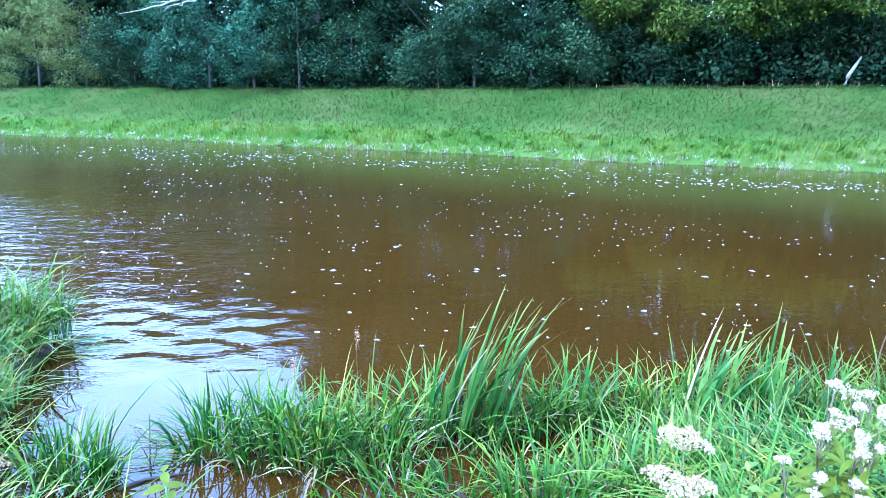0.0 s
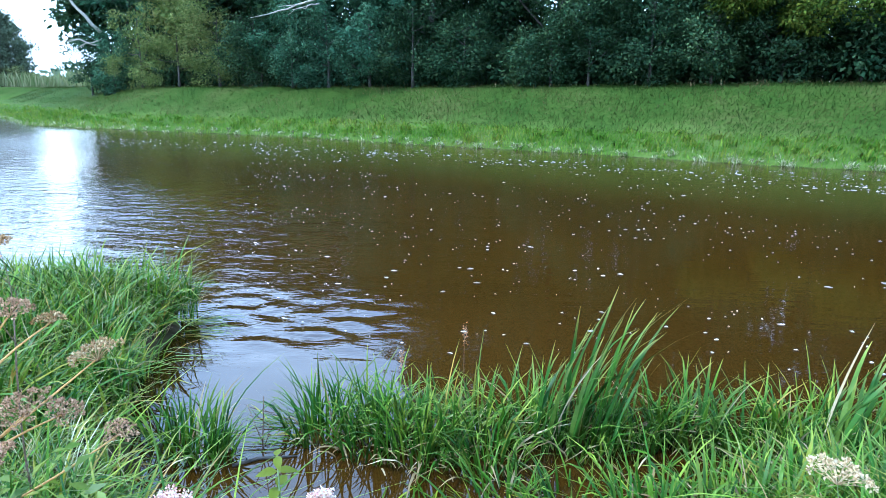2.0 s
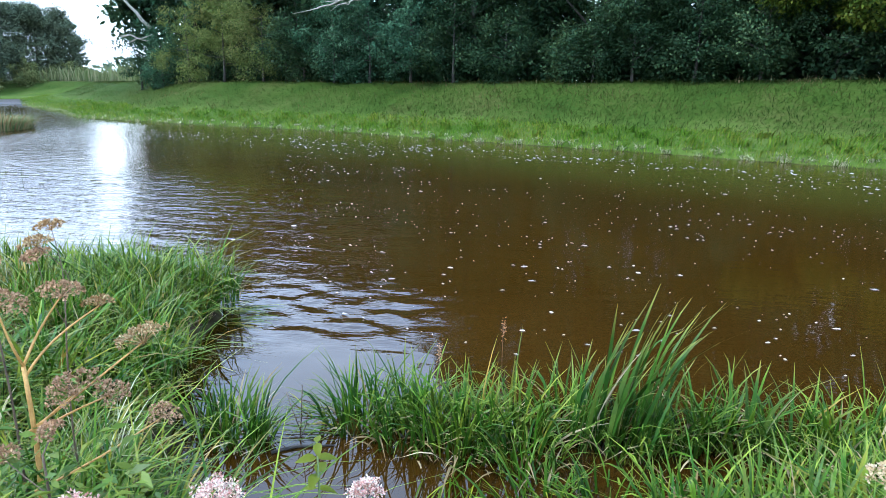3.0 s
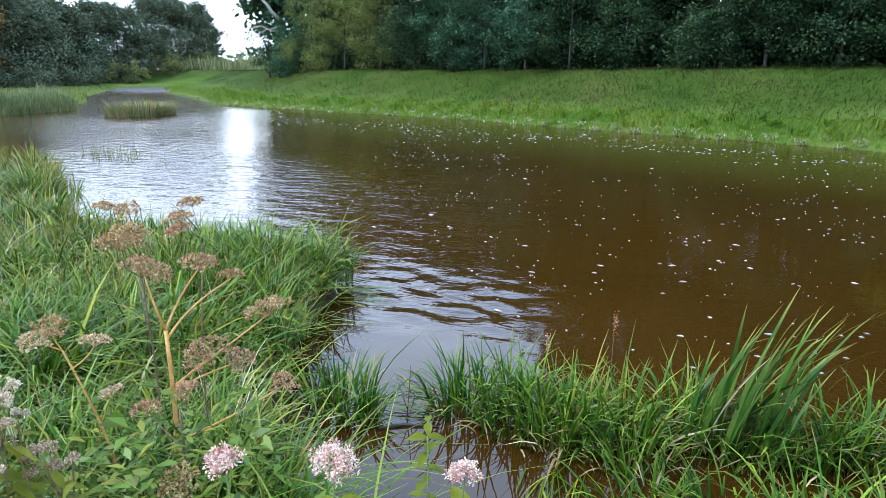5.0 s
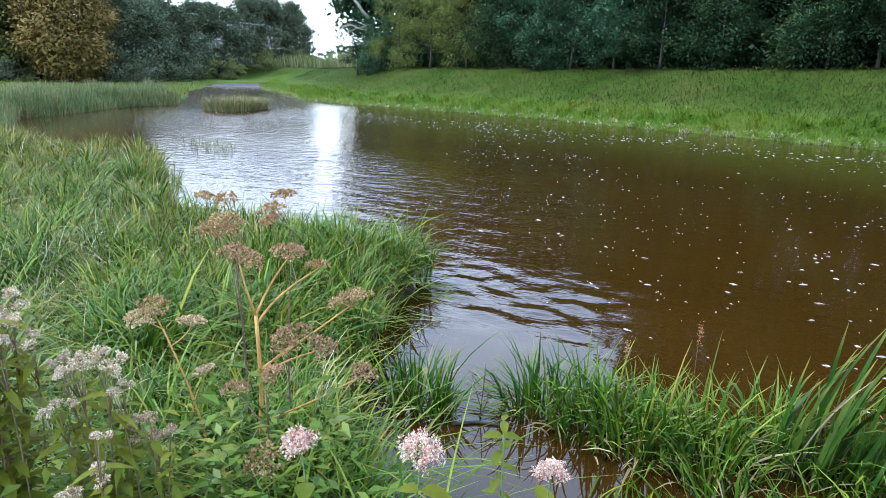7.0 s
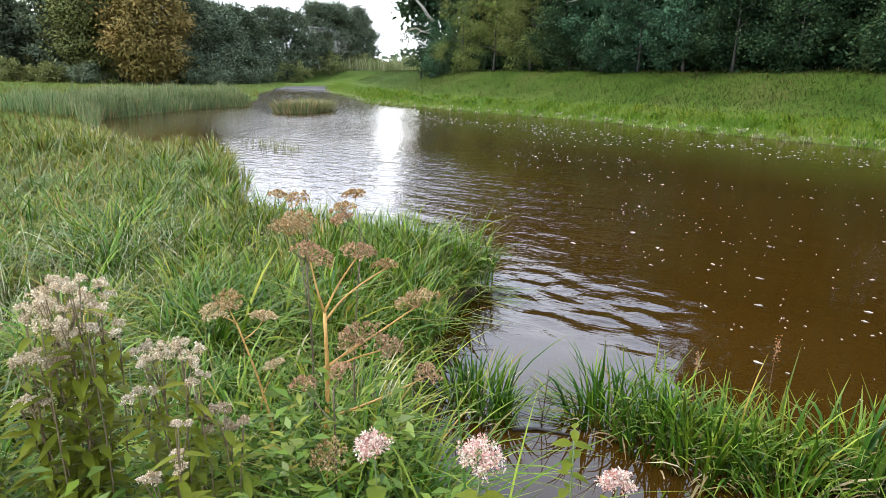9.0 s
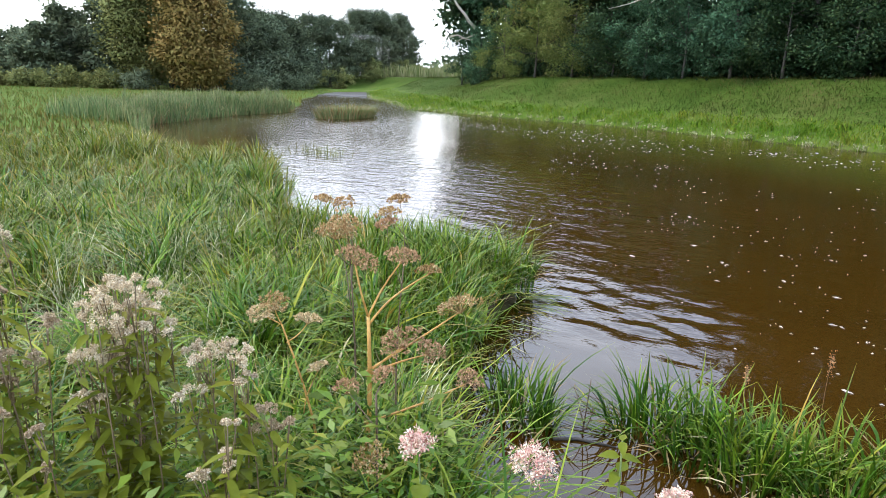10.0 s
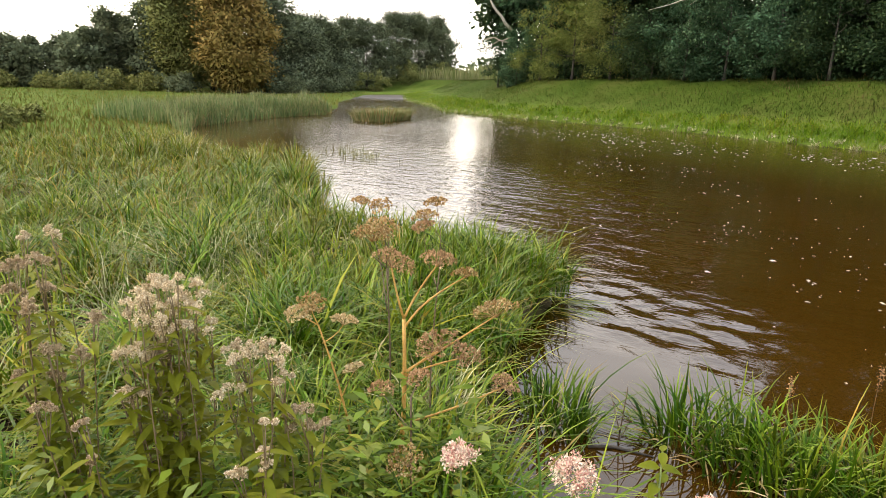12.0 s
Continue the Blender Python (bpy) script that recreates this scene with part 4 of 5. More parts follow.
def build_levee_wood():
    # bushes whose crowns come down to the grass
    for s, q, h, r, mat, lab in (
        (30.5, 8.6, 4.2, 1.9, ALDER, "dark green alder bush at the end of the wood"),
        (27.8, 8.2, 4.0, 1.9, BUSH, "grey-green bush under the wood's edge"),
        (24.6, 7.8, 5.6, 2.1, WILLOW, "olive-green willow bush hanging to the grass"),
        (21.4, 7.7, 6.2, 2.2, WILLOW, "olive-green willow bush hanging to the grass"),
        (18.4, 7.9, 5.2, 1.9, WILLOW, "pale willow bush with silvery shoots"),
        (15.6, 8.2, 3.8, 1.6, ALDER, "dark green bush in the wood's shade"),
        (13.0, 7.7, 4.8, 1.8, BUSH, "blue-green bush with dense foliage"),
        (10.6, 7.6, 5.2, 1.9, BUSH, "blue-green bush with dense foliage"),
        (8.2, 7.7, 4.6, 1.8, BUSH, "blue-green bush with dense foliage"),
        (5.8, 7.8, 5.0, 1.7, ALDER, "dark green hazel bush with dense foliage"),
        (3.4, 8.3, 3.4, 1.5, ALDER, "dark green bush in the wood's shade"),
        (-1.0, 7.7, 2.6, 1.4, ALDER, "light green young bush before a dark gap"),
        (-2.6, 7.8, 3.8, 1.7, ALDER, "green bush with dense foliage"),
        (-5.0, 7.9, 4.6, 1.8, ALDER, "dark green bush with dense foliage"),
        (-7.4, 8.1, 4.4, 1.9, ALDER, "dark green bush with dense foliage"),
    ):
        bank_bush(s, q, h, r, mat, lab, slim=0.34 if mat is WILLOW else 0.62)
    for s, q in ((-9.8, 8.8), (-12.4, 9.2), (-15.0, 9.4), (-17.8, 9.2), (-20.6, 9.0), (-23.5, 8.8), (-27, 8.8)):
        bank_bush(s, q, 4.6, 2.0, ALDER, "dark green overhanging bush with a shaded gap below", lift=0.75)
    # taller trees behind
    for s, q, h, r, mat, lab, clear in (
        (31.5, 10.5, 8.7, 2.6, ALDER, "tall dark alder at the end of the wood", 1.0),
        (27.5, 10.8, 9.9, 3.0, BUSH, "tall grey-green alder with bare lower limbs", 1.6),
        (23.0, 10.8, 9.9, 3.2, WILLOW, "tall olive-green willow at the levee top", 1.0),
        (18.6, 11.0, 9.9, 3.0, ALDER, "tall dark green alder at the levee top", 1.2),
        (14.2, 10.8, 10.3, 3.2, ALDER, "tall dark green alder at the levee top", 1.0),
        (10.0, 10.6, 9.9, 3.2, BUSH, "tall blue-green alder at the levee top", 1.0),
        (6.0, 10.6, 14.0, 3.0, ALDER, "tall dark green alder at the levee top", 1.0),
        (2.8, 12.6, 15.0, 3.2, ALDER, "tall dark green alder at the levee top", 1.4),
        (-0.4, 11.2, 17.0, 2.8, ALDER, "tall dark alder beside a gap", 1.8),
        (-4.4, 10.6, 17.0, 3.2, ALDER, "tall dark green oak at the levee top", 1.0),
        (-8.6, 10.4, 17.0, 3.2, ALDER, "tall dark green oak at the levee top", 1.4),
        (-12.8, 10.8, 17.0, 3.4, ALDER, "tall dark green oak at the levee top", 1.8),
        (-17.0, 10.8, 17.0, 3.4, ALDER, "tall dark green oak at the levee top", 1.8),
        (-21.5, 10.8, 17.0, 3.4, ALDER, "tall dark green oak at the levee top", 1.8),
        (-26.0, 10.8, 17.0, 3.4, ALDER, "tall dark green oak at the levee top", 1.8),
        (-31.0, 10.8, 17.0, 3.4, ALDER, "tall dark green oak at the levee top", 1.8),
    ):
        bank_tree(s, q, h, r, mat, lab, clear)
    # overhanging boughs with yellow-green leaves
    for s, q, zc, rr in ((-7.6, 7.2, 3.2, 0.9), (-9.0, 7.0, 2.9, 1.0), (-10.4, 7.0, 2.7, 1.0), (-12.6, 7.0, 2.9, 1.0), (-13.8, 7.0, 2.5, 1.0), (-15.2, 7.0, 2.6, 1.1), (-16.8, 7.1, 2.9, 1.1)):
        x, y, z = on_bank(s, q)
        t = empty("oak_bough", pose(x, y, z), "overhanging oak bough with yellow-green leaves", "bough", "boughs over the levee")
        k = np.linspace(0, 1, 6)
        path = np.stack([0.446 * 3.6 * (1 - k), 0.895 * 3.6 * (1 - k), zc + 0.9 * np.sin((1 - k) * 1.4)], -1)
        v, f = tube(path, 0.07 * (1 - 0.85 * k), 5)
        put("limb", mesh_of("limb", v, f, BARK), t)
        lob = [(rng.uniform(-0.8, 0.8), rng.uniform(-0.3, 0.5), zc + rng.uniform(-0.3, 0.9), rr, rr * 0.8, 0.6) for _ in range(3)]
        put("foliage", crown_mesh("foliage", OAK, crown_arrays(lob, 24, 90, (0.11, 0.2), (0.3, 0.5))), t)
    # closed wood behind
    for i, s in enumerate(np.arange(-36, 34, 4.4)):
        x, y, z = on_bank(s + rng.uniform(-1, 1), 15 + rng.uniform(-1, 1.5))
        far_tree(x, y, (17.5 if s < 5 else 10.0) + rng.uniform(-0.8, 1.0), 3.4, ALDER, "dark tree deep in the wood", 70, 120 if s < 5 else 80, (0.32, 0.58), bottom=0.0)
    for s in np.arange(-37, 33, 2.2):
        bank_bush(s + rng.uniform(-0.6, 0.6), 12.8 + rng.uniform(-0.5, 3.0), 4.8, 2.4, ALDER, "dark undergrowth deep in the wood", 70, (0.22, 0.38), clumps=60)
    for s in np.arange(-37, 30, 1.2):
        bank_bush(s + rng.uniform(-0.4, 0.4), 9.6 + rng.uniform(-0.6, 0.9), 1.9, 1.3, ALDER, "low dark undergrowth beneath the trees", 60, (0.16, 0.3), clumps=26)
    # bleached dead boughs and a leaning bare stem
    for (x, y, z), (x2, y2, z2), g, lab in (
        ((-5.7, 30.9, 5.95), (-9.2, 31.4, 4.9), 0.06, "bleached bare branch sticking out of the foliage"),
        ((-5.9, 30.9, 5.6), (-7.3, 30.9, 5.2), 0.04, "bleached bare branch sticking out of the foliage"),
        ((-21.6, 42.0, 5.2), (-24.2, 41.6, 8.2), 0.13, "pale leaning dead limb in the tree end"),
        ((-21.8, 42.0, 4.4), (-24.6, 41.6, 4.9), 0.06, "pale leaning dead limb in the tree end"),
        ((-21.5, 42.0, 4.8), (-23.8, 41.4, 3.1), 0.05, "pale leaning dead limb in the tree end"),
    ):
        k = np.linspace(0, 1, 9)[:, None]
        a, b = np.array([x, y, z]), np.array([x2, y2, z2])
        path = a + (b - a) * k + np.concatenate([[[0, 0, 0]], np.cumsum(rng.normal(0, 0.07, (8, 3)), 0)])
        pieces = [tube(path, g * (1 - 0.8 * k[:, 0]), 6)]
        for j in (3, 5, 6):
            tip = path[j] + (b - a) * 0.22 + rng.normal(0, 0.25, 3)
            pieces.append(tube(np.linspace(path[j], tip, 4), g * 0.4 * np.array([1, 0.8, 0.5, 0.15]), 5))
        v, f = merged(pieces)
        put("dead_branch", mesh_of("dead_branch", v - a, f, BLEACHED), label=lab, category="branch", group="dead branches", m=pose(*a))
    x, y, z = on_bank(-16.6, 7.6)
    v, f = tube(np.array([[0, 0, -0.1], [0.15, 0.05, 0.35], [0.4, 0.1, 0.7], [0.62, 0.1, 1.05]]), [0.09, 0.075, 0.06, 0.03], 7)
    put("dead_tree", mesh_of("dead_tree", v, f, BLEACHED), label="pale leaning broken trunk on the levee", category="dead tree", m=pose(x, y, z))


def build_far_trees():
    for x, y, h, r, mat, lab, kd in (
        (-51.2, 42.6, 11.6, 2.9, RUST, "large round tree turning rusty brown", "round"),
        (-59.0, 42.2, 14.5, 2.5, LIME, "large pale olive tree beside the rusty one", "round"),
        (-55.5, 50.5, 14.5, 4.2, HAZY_FARWOOD, "tall dark tree behind the rusty one", "cone"),
        (-61.0, 47.2, 13.5, 2.8, HAZY_FARWOOD, "tall dark tree at the wood's edge", "round"),
        (-67.5, 40.5, 7.4, 3.0, HAZY_FARWOOD, "dark spruce at the wood's edge", "cone"),
        (-63.8, 42.0, 8.6, 2.7, HAZY_FARWOOD, "dark tree at the wood's edge", "round"),
        (-65.5, 37.0, 5.6, 2.8, HAZY_FARWOOD, "dark spruce at the wood's edge", "cone"),
        (-69.5, 38.0, 5.2, 3.2, HAZY_FARWOOD, "dark tree at the meadow's far side", "round"),
        (-74.0, 38.5, 5.3, 3.4, HAZY_FARWOOD, "dark tree at the meadow's far side", "round"),
        (-75.0, 34.0, 4.9, 3.4, HAZY_FARWOOD, "dark tree at the meadow's far side", "round"),
        (-79.5, 33.0, 5.0, 3.6, HAZY_FARWOOD, "dark tree at the meadow's far side", "round"),
        (-80.0, 28.5, 5.6, 3.6, HAZY_FARWOOD, "dark tree at the meadow's far side", "round"),
        (-84.0, 24.0, 5.9, 4.0, HAZY_FARWOOD, "dark tree at the meadow's far side", "round"),
        (-88.0, 18.0, 5.9, 4.0, HAZY_FARWOOD, "dark tree at the meadow's far side", "round"),
        (-90.0, 10.0, 5.9, 4.0, HAZY_FARWOOD, "dark tree at the meadow's far side", "round"),
        (-57.5, 57.0, 8.4, 3.6, HAZY_FARWOOD, "dark deciduous tree of the far wood", "round"),
        (-61.0, 61.0, 8.8, 3.8, HAZY_FARWOOD, "dark deciduous tree of the far wood", "round"),
        (-62.5, 66.0, 9.1, 4.0, HAZY_FARWOOD, "dark deciduous tree of the far wood", "round"),
        (-64.5, 72.0, 9.5, 4.2, HAZY_FARWOOD, "dark deciduous tree of the far wood", "round"),
        (-65.0, 78.5, 9.7, 4.2, HAZY_FARWOOD, "dark deciduous tree of the far wood", "round"),
        (-65.0, 85.0, 9.8, 4.2, HAZY_FARWOOD, "dark deciduous tree of the far wood", "round"),
        (-63.5, 90.0, 9.9, 3.6, HAZY_FARWOOD, "dark tree at the far wood's open end", "round"),
        (-61.5, 93.0, 9.8, 3.0, HAZY_FARWOOD, "dark tree at the far wood's open end", "round"),
        (-70.0, 64.0, 9.1, 4.2, HAZY_FARWOOD, "dark deciduous tree of the far wood", "round"),
        (-72.0, 76.0, 9.5, 4.2, HAZY_FARWOOD, "dark deciduous tree of the far wood", "round"),
        (-72.0, 54.0, 13.0, 4.5, HAZY_FARWOOD, "dark deciduous tree of the far wood", "round"),
    ):
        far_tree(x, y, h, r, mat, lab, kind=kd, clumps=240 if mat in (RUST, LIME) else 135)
    # shrubs before the far trees
    for x, y, h in ((-55.0, 38.2, 2.2), (-57.5, 36.6, 2.0), (-60.5, 35.0, 2.4), (-64.0, 33.8, 1.8), (-68.0, 33.0, 1.6), (-72.0, 30.5, 1.8), (-50.5, 45.8, 1.6), (-50.0, 49.0, 2.0), (-52.5, 55.5, 2.2), (-55.0, 61.0, 3.0), (-57.5, 70.0, 3.2), (-58.5, 80.0, 3.2), (-58.0, 88.0, 3.0), (-60.5, 91.0, 3.6), (-63.0, 84.0, 3.6), (-63.0, 40.0, 2.6), (-66.0, 41.5, 2.6)):
        z = float(ground_z(x, y))
        t = empty("shrub", pose(x, y, z), "low grey-green shrub before the far trees", "shrub", "far shrubs")
        put("foliage", crown_mesh("foliage", HAZY_FARWOOD if x > -56 else LIME, crown_arrays([(0, 0, h * 0.4, h * 0.8, h * 0.8, h * 0.45), (h * 0.5, 0.3, h * 0.3, h * 0.6, h * 0.6, h * 0.35)], 30, 80, (0.14, 0.28), (0.3, 0.6))), t)
    for x, y, h in ((-20.0, 8.8, 0.75), (-22.5, 10.8, 0.5)):
        t = empty("shrub", pose(x, y, float(ground_z(x, y))), "small grey-green shrub in the meadow", "shrub", "meadow shrubs")
        put("foliage", crown_mesh("foliage", LIME, crown_arrays([(0, 0, h * 0.5, h * 0.6, h * 0.6, h * 0.45)], 16, 70, (0.05, 0.12), (0.12, 0.25))), t)
    # maize field behind the levee, and the last line of woods
    xy = scatter(5200, -62, -24, 55, 105, lambda x, y: ((far_land(x, y) > 9.0) & (x + 1.0 * (y - 60) < -14) | (far_land(x, y) > 9) & (x < -30)) * 1.0)
    grass("maize_field", MAIZE, xy, (1.5, 2.1), (0.12, 0.2), (0.0, 0.12), (0.0, 0.4), (0.0, 0.2), 3, "ripening maize field behind the levee", category="maize")
    n = 6000
    ang = rng.uniform(radians(75), radians(165), n)
    rad = rng.uniform(260, 300, n)
    p = np.stack([rad * np.cos(ang), rad * np.sin(ang), 2.0 + rng.uniform(0, 1, n) ** 0.7 * (6.5 + 2 * np.sin(ang * 40) + 1.5 * np.sin(ang * 91))], -1)
    d = unit(rng.normal(size=p.shape))
    size = rng.uniform(1.2, 2.4, n)
    put("distant_wood", mesh_of("distant_wood", *leaf_arrays(p, d, unit(rng.normal(size=p.shape)), size, size * 0.8)[:2], HAZY_FARWOOD), label="distant dark line of woods on the horizon", category="woods", kind="stuff")


# ---- herbs on the near bank ----
def herb_leaf_mesh(name, length, width, mat):
    k = np.linspace(0, 1, 6)
    half = width / 2 * np.sin(np.pi * k ** 0.75) + 0.001
    x = length * k
    z = -0.22 * length * k ** 2
    v, f = [], []
    for i in range(6):
        v += [(x[i], -half[i], z[i] + 0.3 * half[i]), (x[i], 0, z[i]), (x[i], half[i], z[i] + 0.3 * half[i])]
    for i in range(5):
        a = 3 * i
        f += [(a, a + 1, a + 4, a + 3), (a + 1, a + 2, a + 5, a + 4)]
    return mesh_of(name, v, f, mat)


LEAF = herb_leaf_mesh("leaf", 0.12, 0.030, HERB)
BROAD_LEAF = herb_leaf_mesh("leaf", 0.10, 0.055, HERB)


def floret_head(name, width, height, balls, per, mat, fluff=0.009):
    """A domed cluster of small round flower balls."""
    a, r = rng.uniform(-np.pi, np.pi, balls), np.sqrt(rng.uniform(0, 1, balls))
    c = np.stack([0.5 * width * r * np.cos(a), 0.5 * width * r * np.sin(a), height * (1 - r ** 2) * rng.uniform(0.75, 1.05, balls)], -1)
    c += rng.normal(0, 0.10 * width, c.shape)
    br = width * rng.uniform(0.07, 0.15, balls)
    d = unit(rng.normal(size=(balls, per, 3)) + [0, 0, 0.35])
    p = (c[:, None, :] + d * br[:, None, None] * rng.uniform(0.35, 1, (balls, per, 1))).reshape(-1, 3)
    d = unit(d.reshape(-1, 3) + rng.normal(size=p.shape) * 0.35)
    ln = rng.uniform(0.7, 1.4, len(p)) * fluff
    v, f, u = leaf_arrays(p, d, unit(rng.normal(size=p.shape)), ln, ln * 0.55)
    return mesh_of(name, v, f, mat)


def stem_part(parent, a, b, g, mat, bow=0.03, name="stem"):
    a, b = np.array(a, float), np.array(b, float)
    k = np.linspace(0, 1, 7)[:, None]
    side = rng.normal(0, bow, 3) * [1, 1, 0.3]
    path = a + (b - a) * k + side * np.sin(np.pi * k)
    v, f = tube(path, g * (1 - 0.45 * k[:, 0]), 6)
    put(name, mesh_of(name, v, f, mat), parent)
    return path


def leaf_part(parent, mesh, p, turn, tilt, scale):
    ob = put("leaf", mesh, parent, m=Matrix.LocRotScale(p, Euler((rng.uniform(-0.3, 0.3), tilt, turn)), (scale,) * 3))
    return ob


def hemp_agrimony(x, y, heads, mat, label, leafy=9, lift=0.0, leaf_mesh=None, stem_mat=None, width=0.07, scale=1.0):
    """A clump of stems, each with paired leaves and a flower head; heads are places above the foot."""
    z = float(ground_z(x, y))
    t = empty("hemp_agrimony", pose(x, y, z), label, "wildflower", "hemp agrimony plants")
    stem_mat = stem_mat or RED_STEM
    for hx, hy, hz, hw in heads:
        top = np.array([hx - x, hy - y, hz - z])
        foot = np.array([top[0] * 0.35 + rng.normal(0, 0.02), top[1] * 0.35 + rng.normal(0, 0.02), -0.04])
        path = stem_part(t, foot, top - [0, 0, 0.02], 0.0030, stem_mat, 0.02)
        spots = [(0, 0, 0)] if mat is PINK else [(0, 0, 0)] + [(rng.normal(0, 0.36) * hw, rng.normal(0, 0.36) * hw, -rng.uniform(0.0, 0.4) * hw) for _ in range(2)]
        size = hw if mat is PINK else hw * 0.42
        for sx, sy, sz in spots:
            p = top + [sx, sy, sz - 0.02]
            put("flower_head", floret_head("flower_head", size * 1.15, size * 0.6, 64 if mat is PINK else 16, 26 if mat is PINK else 22, mat, 0.0052), t, m=Matrix.Translation(Vector(p)) @ Euler((rng.normal(0, 0.25), rng.normal(0, 0.25), 0)).to_matrix().to_4x4())
            v, f = tube(np.linspace(path[5], p + [0, 0, 0.004], 3), [0.002, 0.0016, 0.001], 4)
            put("flower_stalk", mesh_of("flower_stalk", v, f, stem_mat), t)
        turn = rng.uniform(0, 3)
        for j in range(leafy + 3):
            p = path[0] + (path[-1] - path[0]) * (0.2 + 0.78 * j / (leafy + 3))
            for side in (0, np.pi):
                leaf_part(t, leaf_mesh or LEAF, p, turn + side + rng.normal(0, 0.25), rng.uniform(-0.5, 0.45), scale * rng.uniform(0.6, 1.0) * (1.1 - 0.3 * j / leafy))
            turn += np.pi / 2 + rng.normal(0, 0.2)
    return t


def umbel_mesh(width, rays, per, mat, cup=0.35, ray_mat=None):
    """A dried umbel: rays spreading from one point, each with a small head of seeds."""
    pieces, pts, dirs = [], [], []
    for i in range(rays):
        a, r = i * 2.4, math.sqrt((i + 0.5) / rays)
        tip = np.array([0.5 * width * r * math.cos(a), 0.5 * width * r * math.sin(a), cup * width * (1 - 0.55 * r * r)]) + rng.normal(0, 0.02 * width, 3)
        v, f = tube(np.stack([[0, 0, 0], tip * [0.5, 0.5, 0.6], tip]), [0.0011, 0.0009, 0.0007], 3)
        pieces.append((v, f))
        d = unit(rng.normal(size=(per, 3)) + unit(tip) * 0.8)
        pts.append(tip + d * width * 0.075 * rng.uniform(0.3, 1, (per, 1)))
        dirs.append(d)
    v, f = merged(pieces)
    p, d = np.concatenate(pts), np.concatenate(dirs)
    ln = rng.uniform(0.006, 0.012, len(p))
    lv, lf, _ = leaf_arrays(p, d, unit(rng.normal(size=p.shape)), ln, ln * 0.7)
    faces = [tuple(q) for q in f] + [tuple(int(i) + len(v) for i in q) for q in lf]
    return mesh_of("umbel", np.concatenate([v, lv]), faces, mat, smooth=False)


def umbel_part(parent, p, width, mat, tilt=(0, 0), rays=16, per=14):
    put("umbel", umbel_mesh(width, rays, per, mat), parent, m=Matrix.Translation(Vector(p) - Vector((0, 0, 0.3 * width))) @ Euler((tilt[0], tilt[1], rng.uniform(0, 6))).to_matrix().to_4x4())


def angelica(x, y, label, stalks, mat, g=0.011, stem_mat=None):
    """stalks: (fork height, [(dx, dy, z, umbel width, seed material), ...]) above the foot."""
    z = float(ground_z(x, y))
    t = empty("angelica", pose(x, y, z), label, "wildflower", "dried angelica plants")
    for (sx, sy, top), tips in stalks:
        path = stem_part(t, (sx * 0.1, sy * 0.1, -0.05), (sx, sy, top - z), g, stem_mat or DRY_STEM, 0.012)
        for dx, dy, uz, wd, sm, at in tips:
            start = path[0] + (path[-1] - path[0]) * at
            tip = np.array([dx - x, dy - y, uz - z])
            stem_part(t, start, tip - [0, 0, 0.3 * wd], g * 0.42, stem_mat or DRY_STEM, 0.015, "branch")
            umbel_part(t, tip, wd * 1.2, sm, (rng.normal(0, 0.25), rng.normal(0, 0.25)), rays=max(14, int(wd * 220)), per=22)
    return t


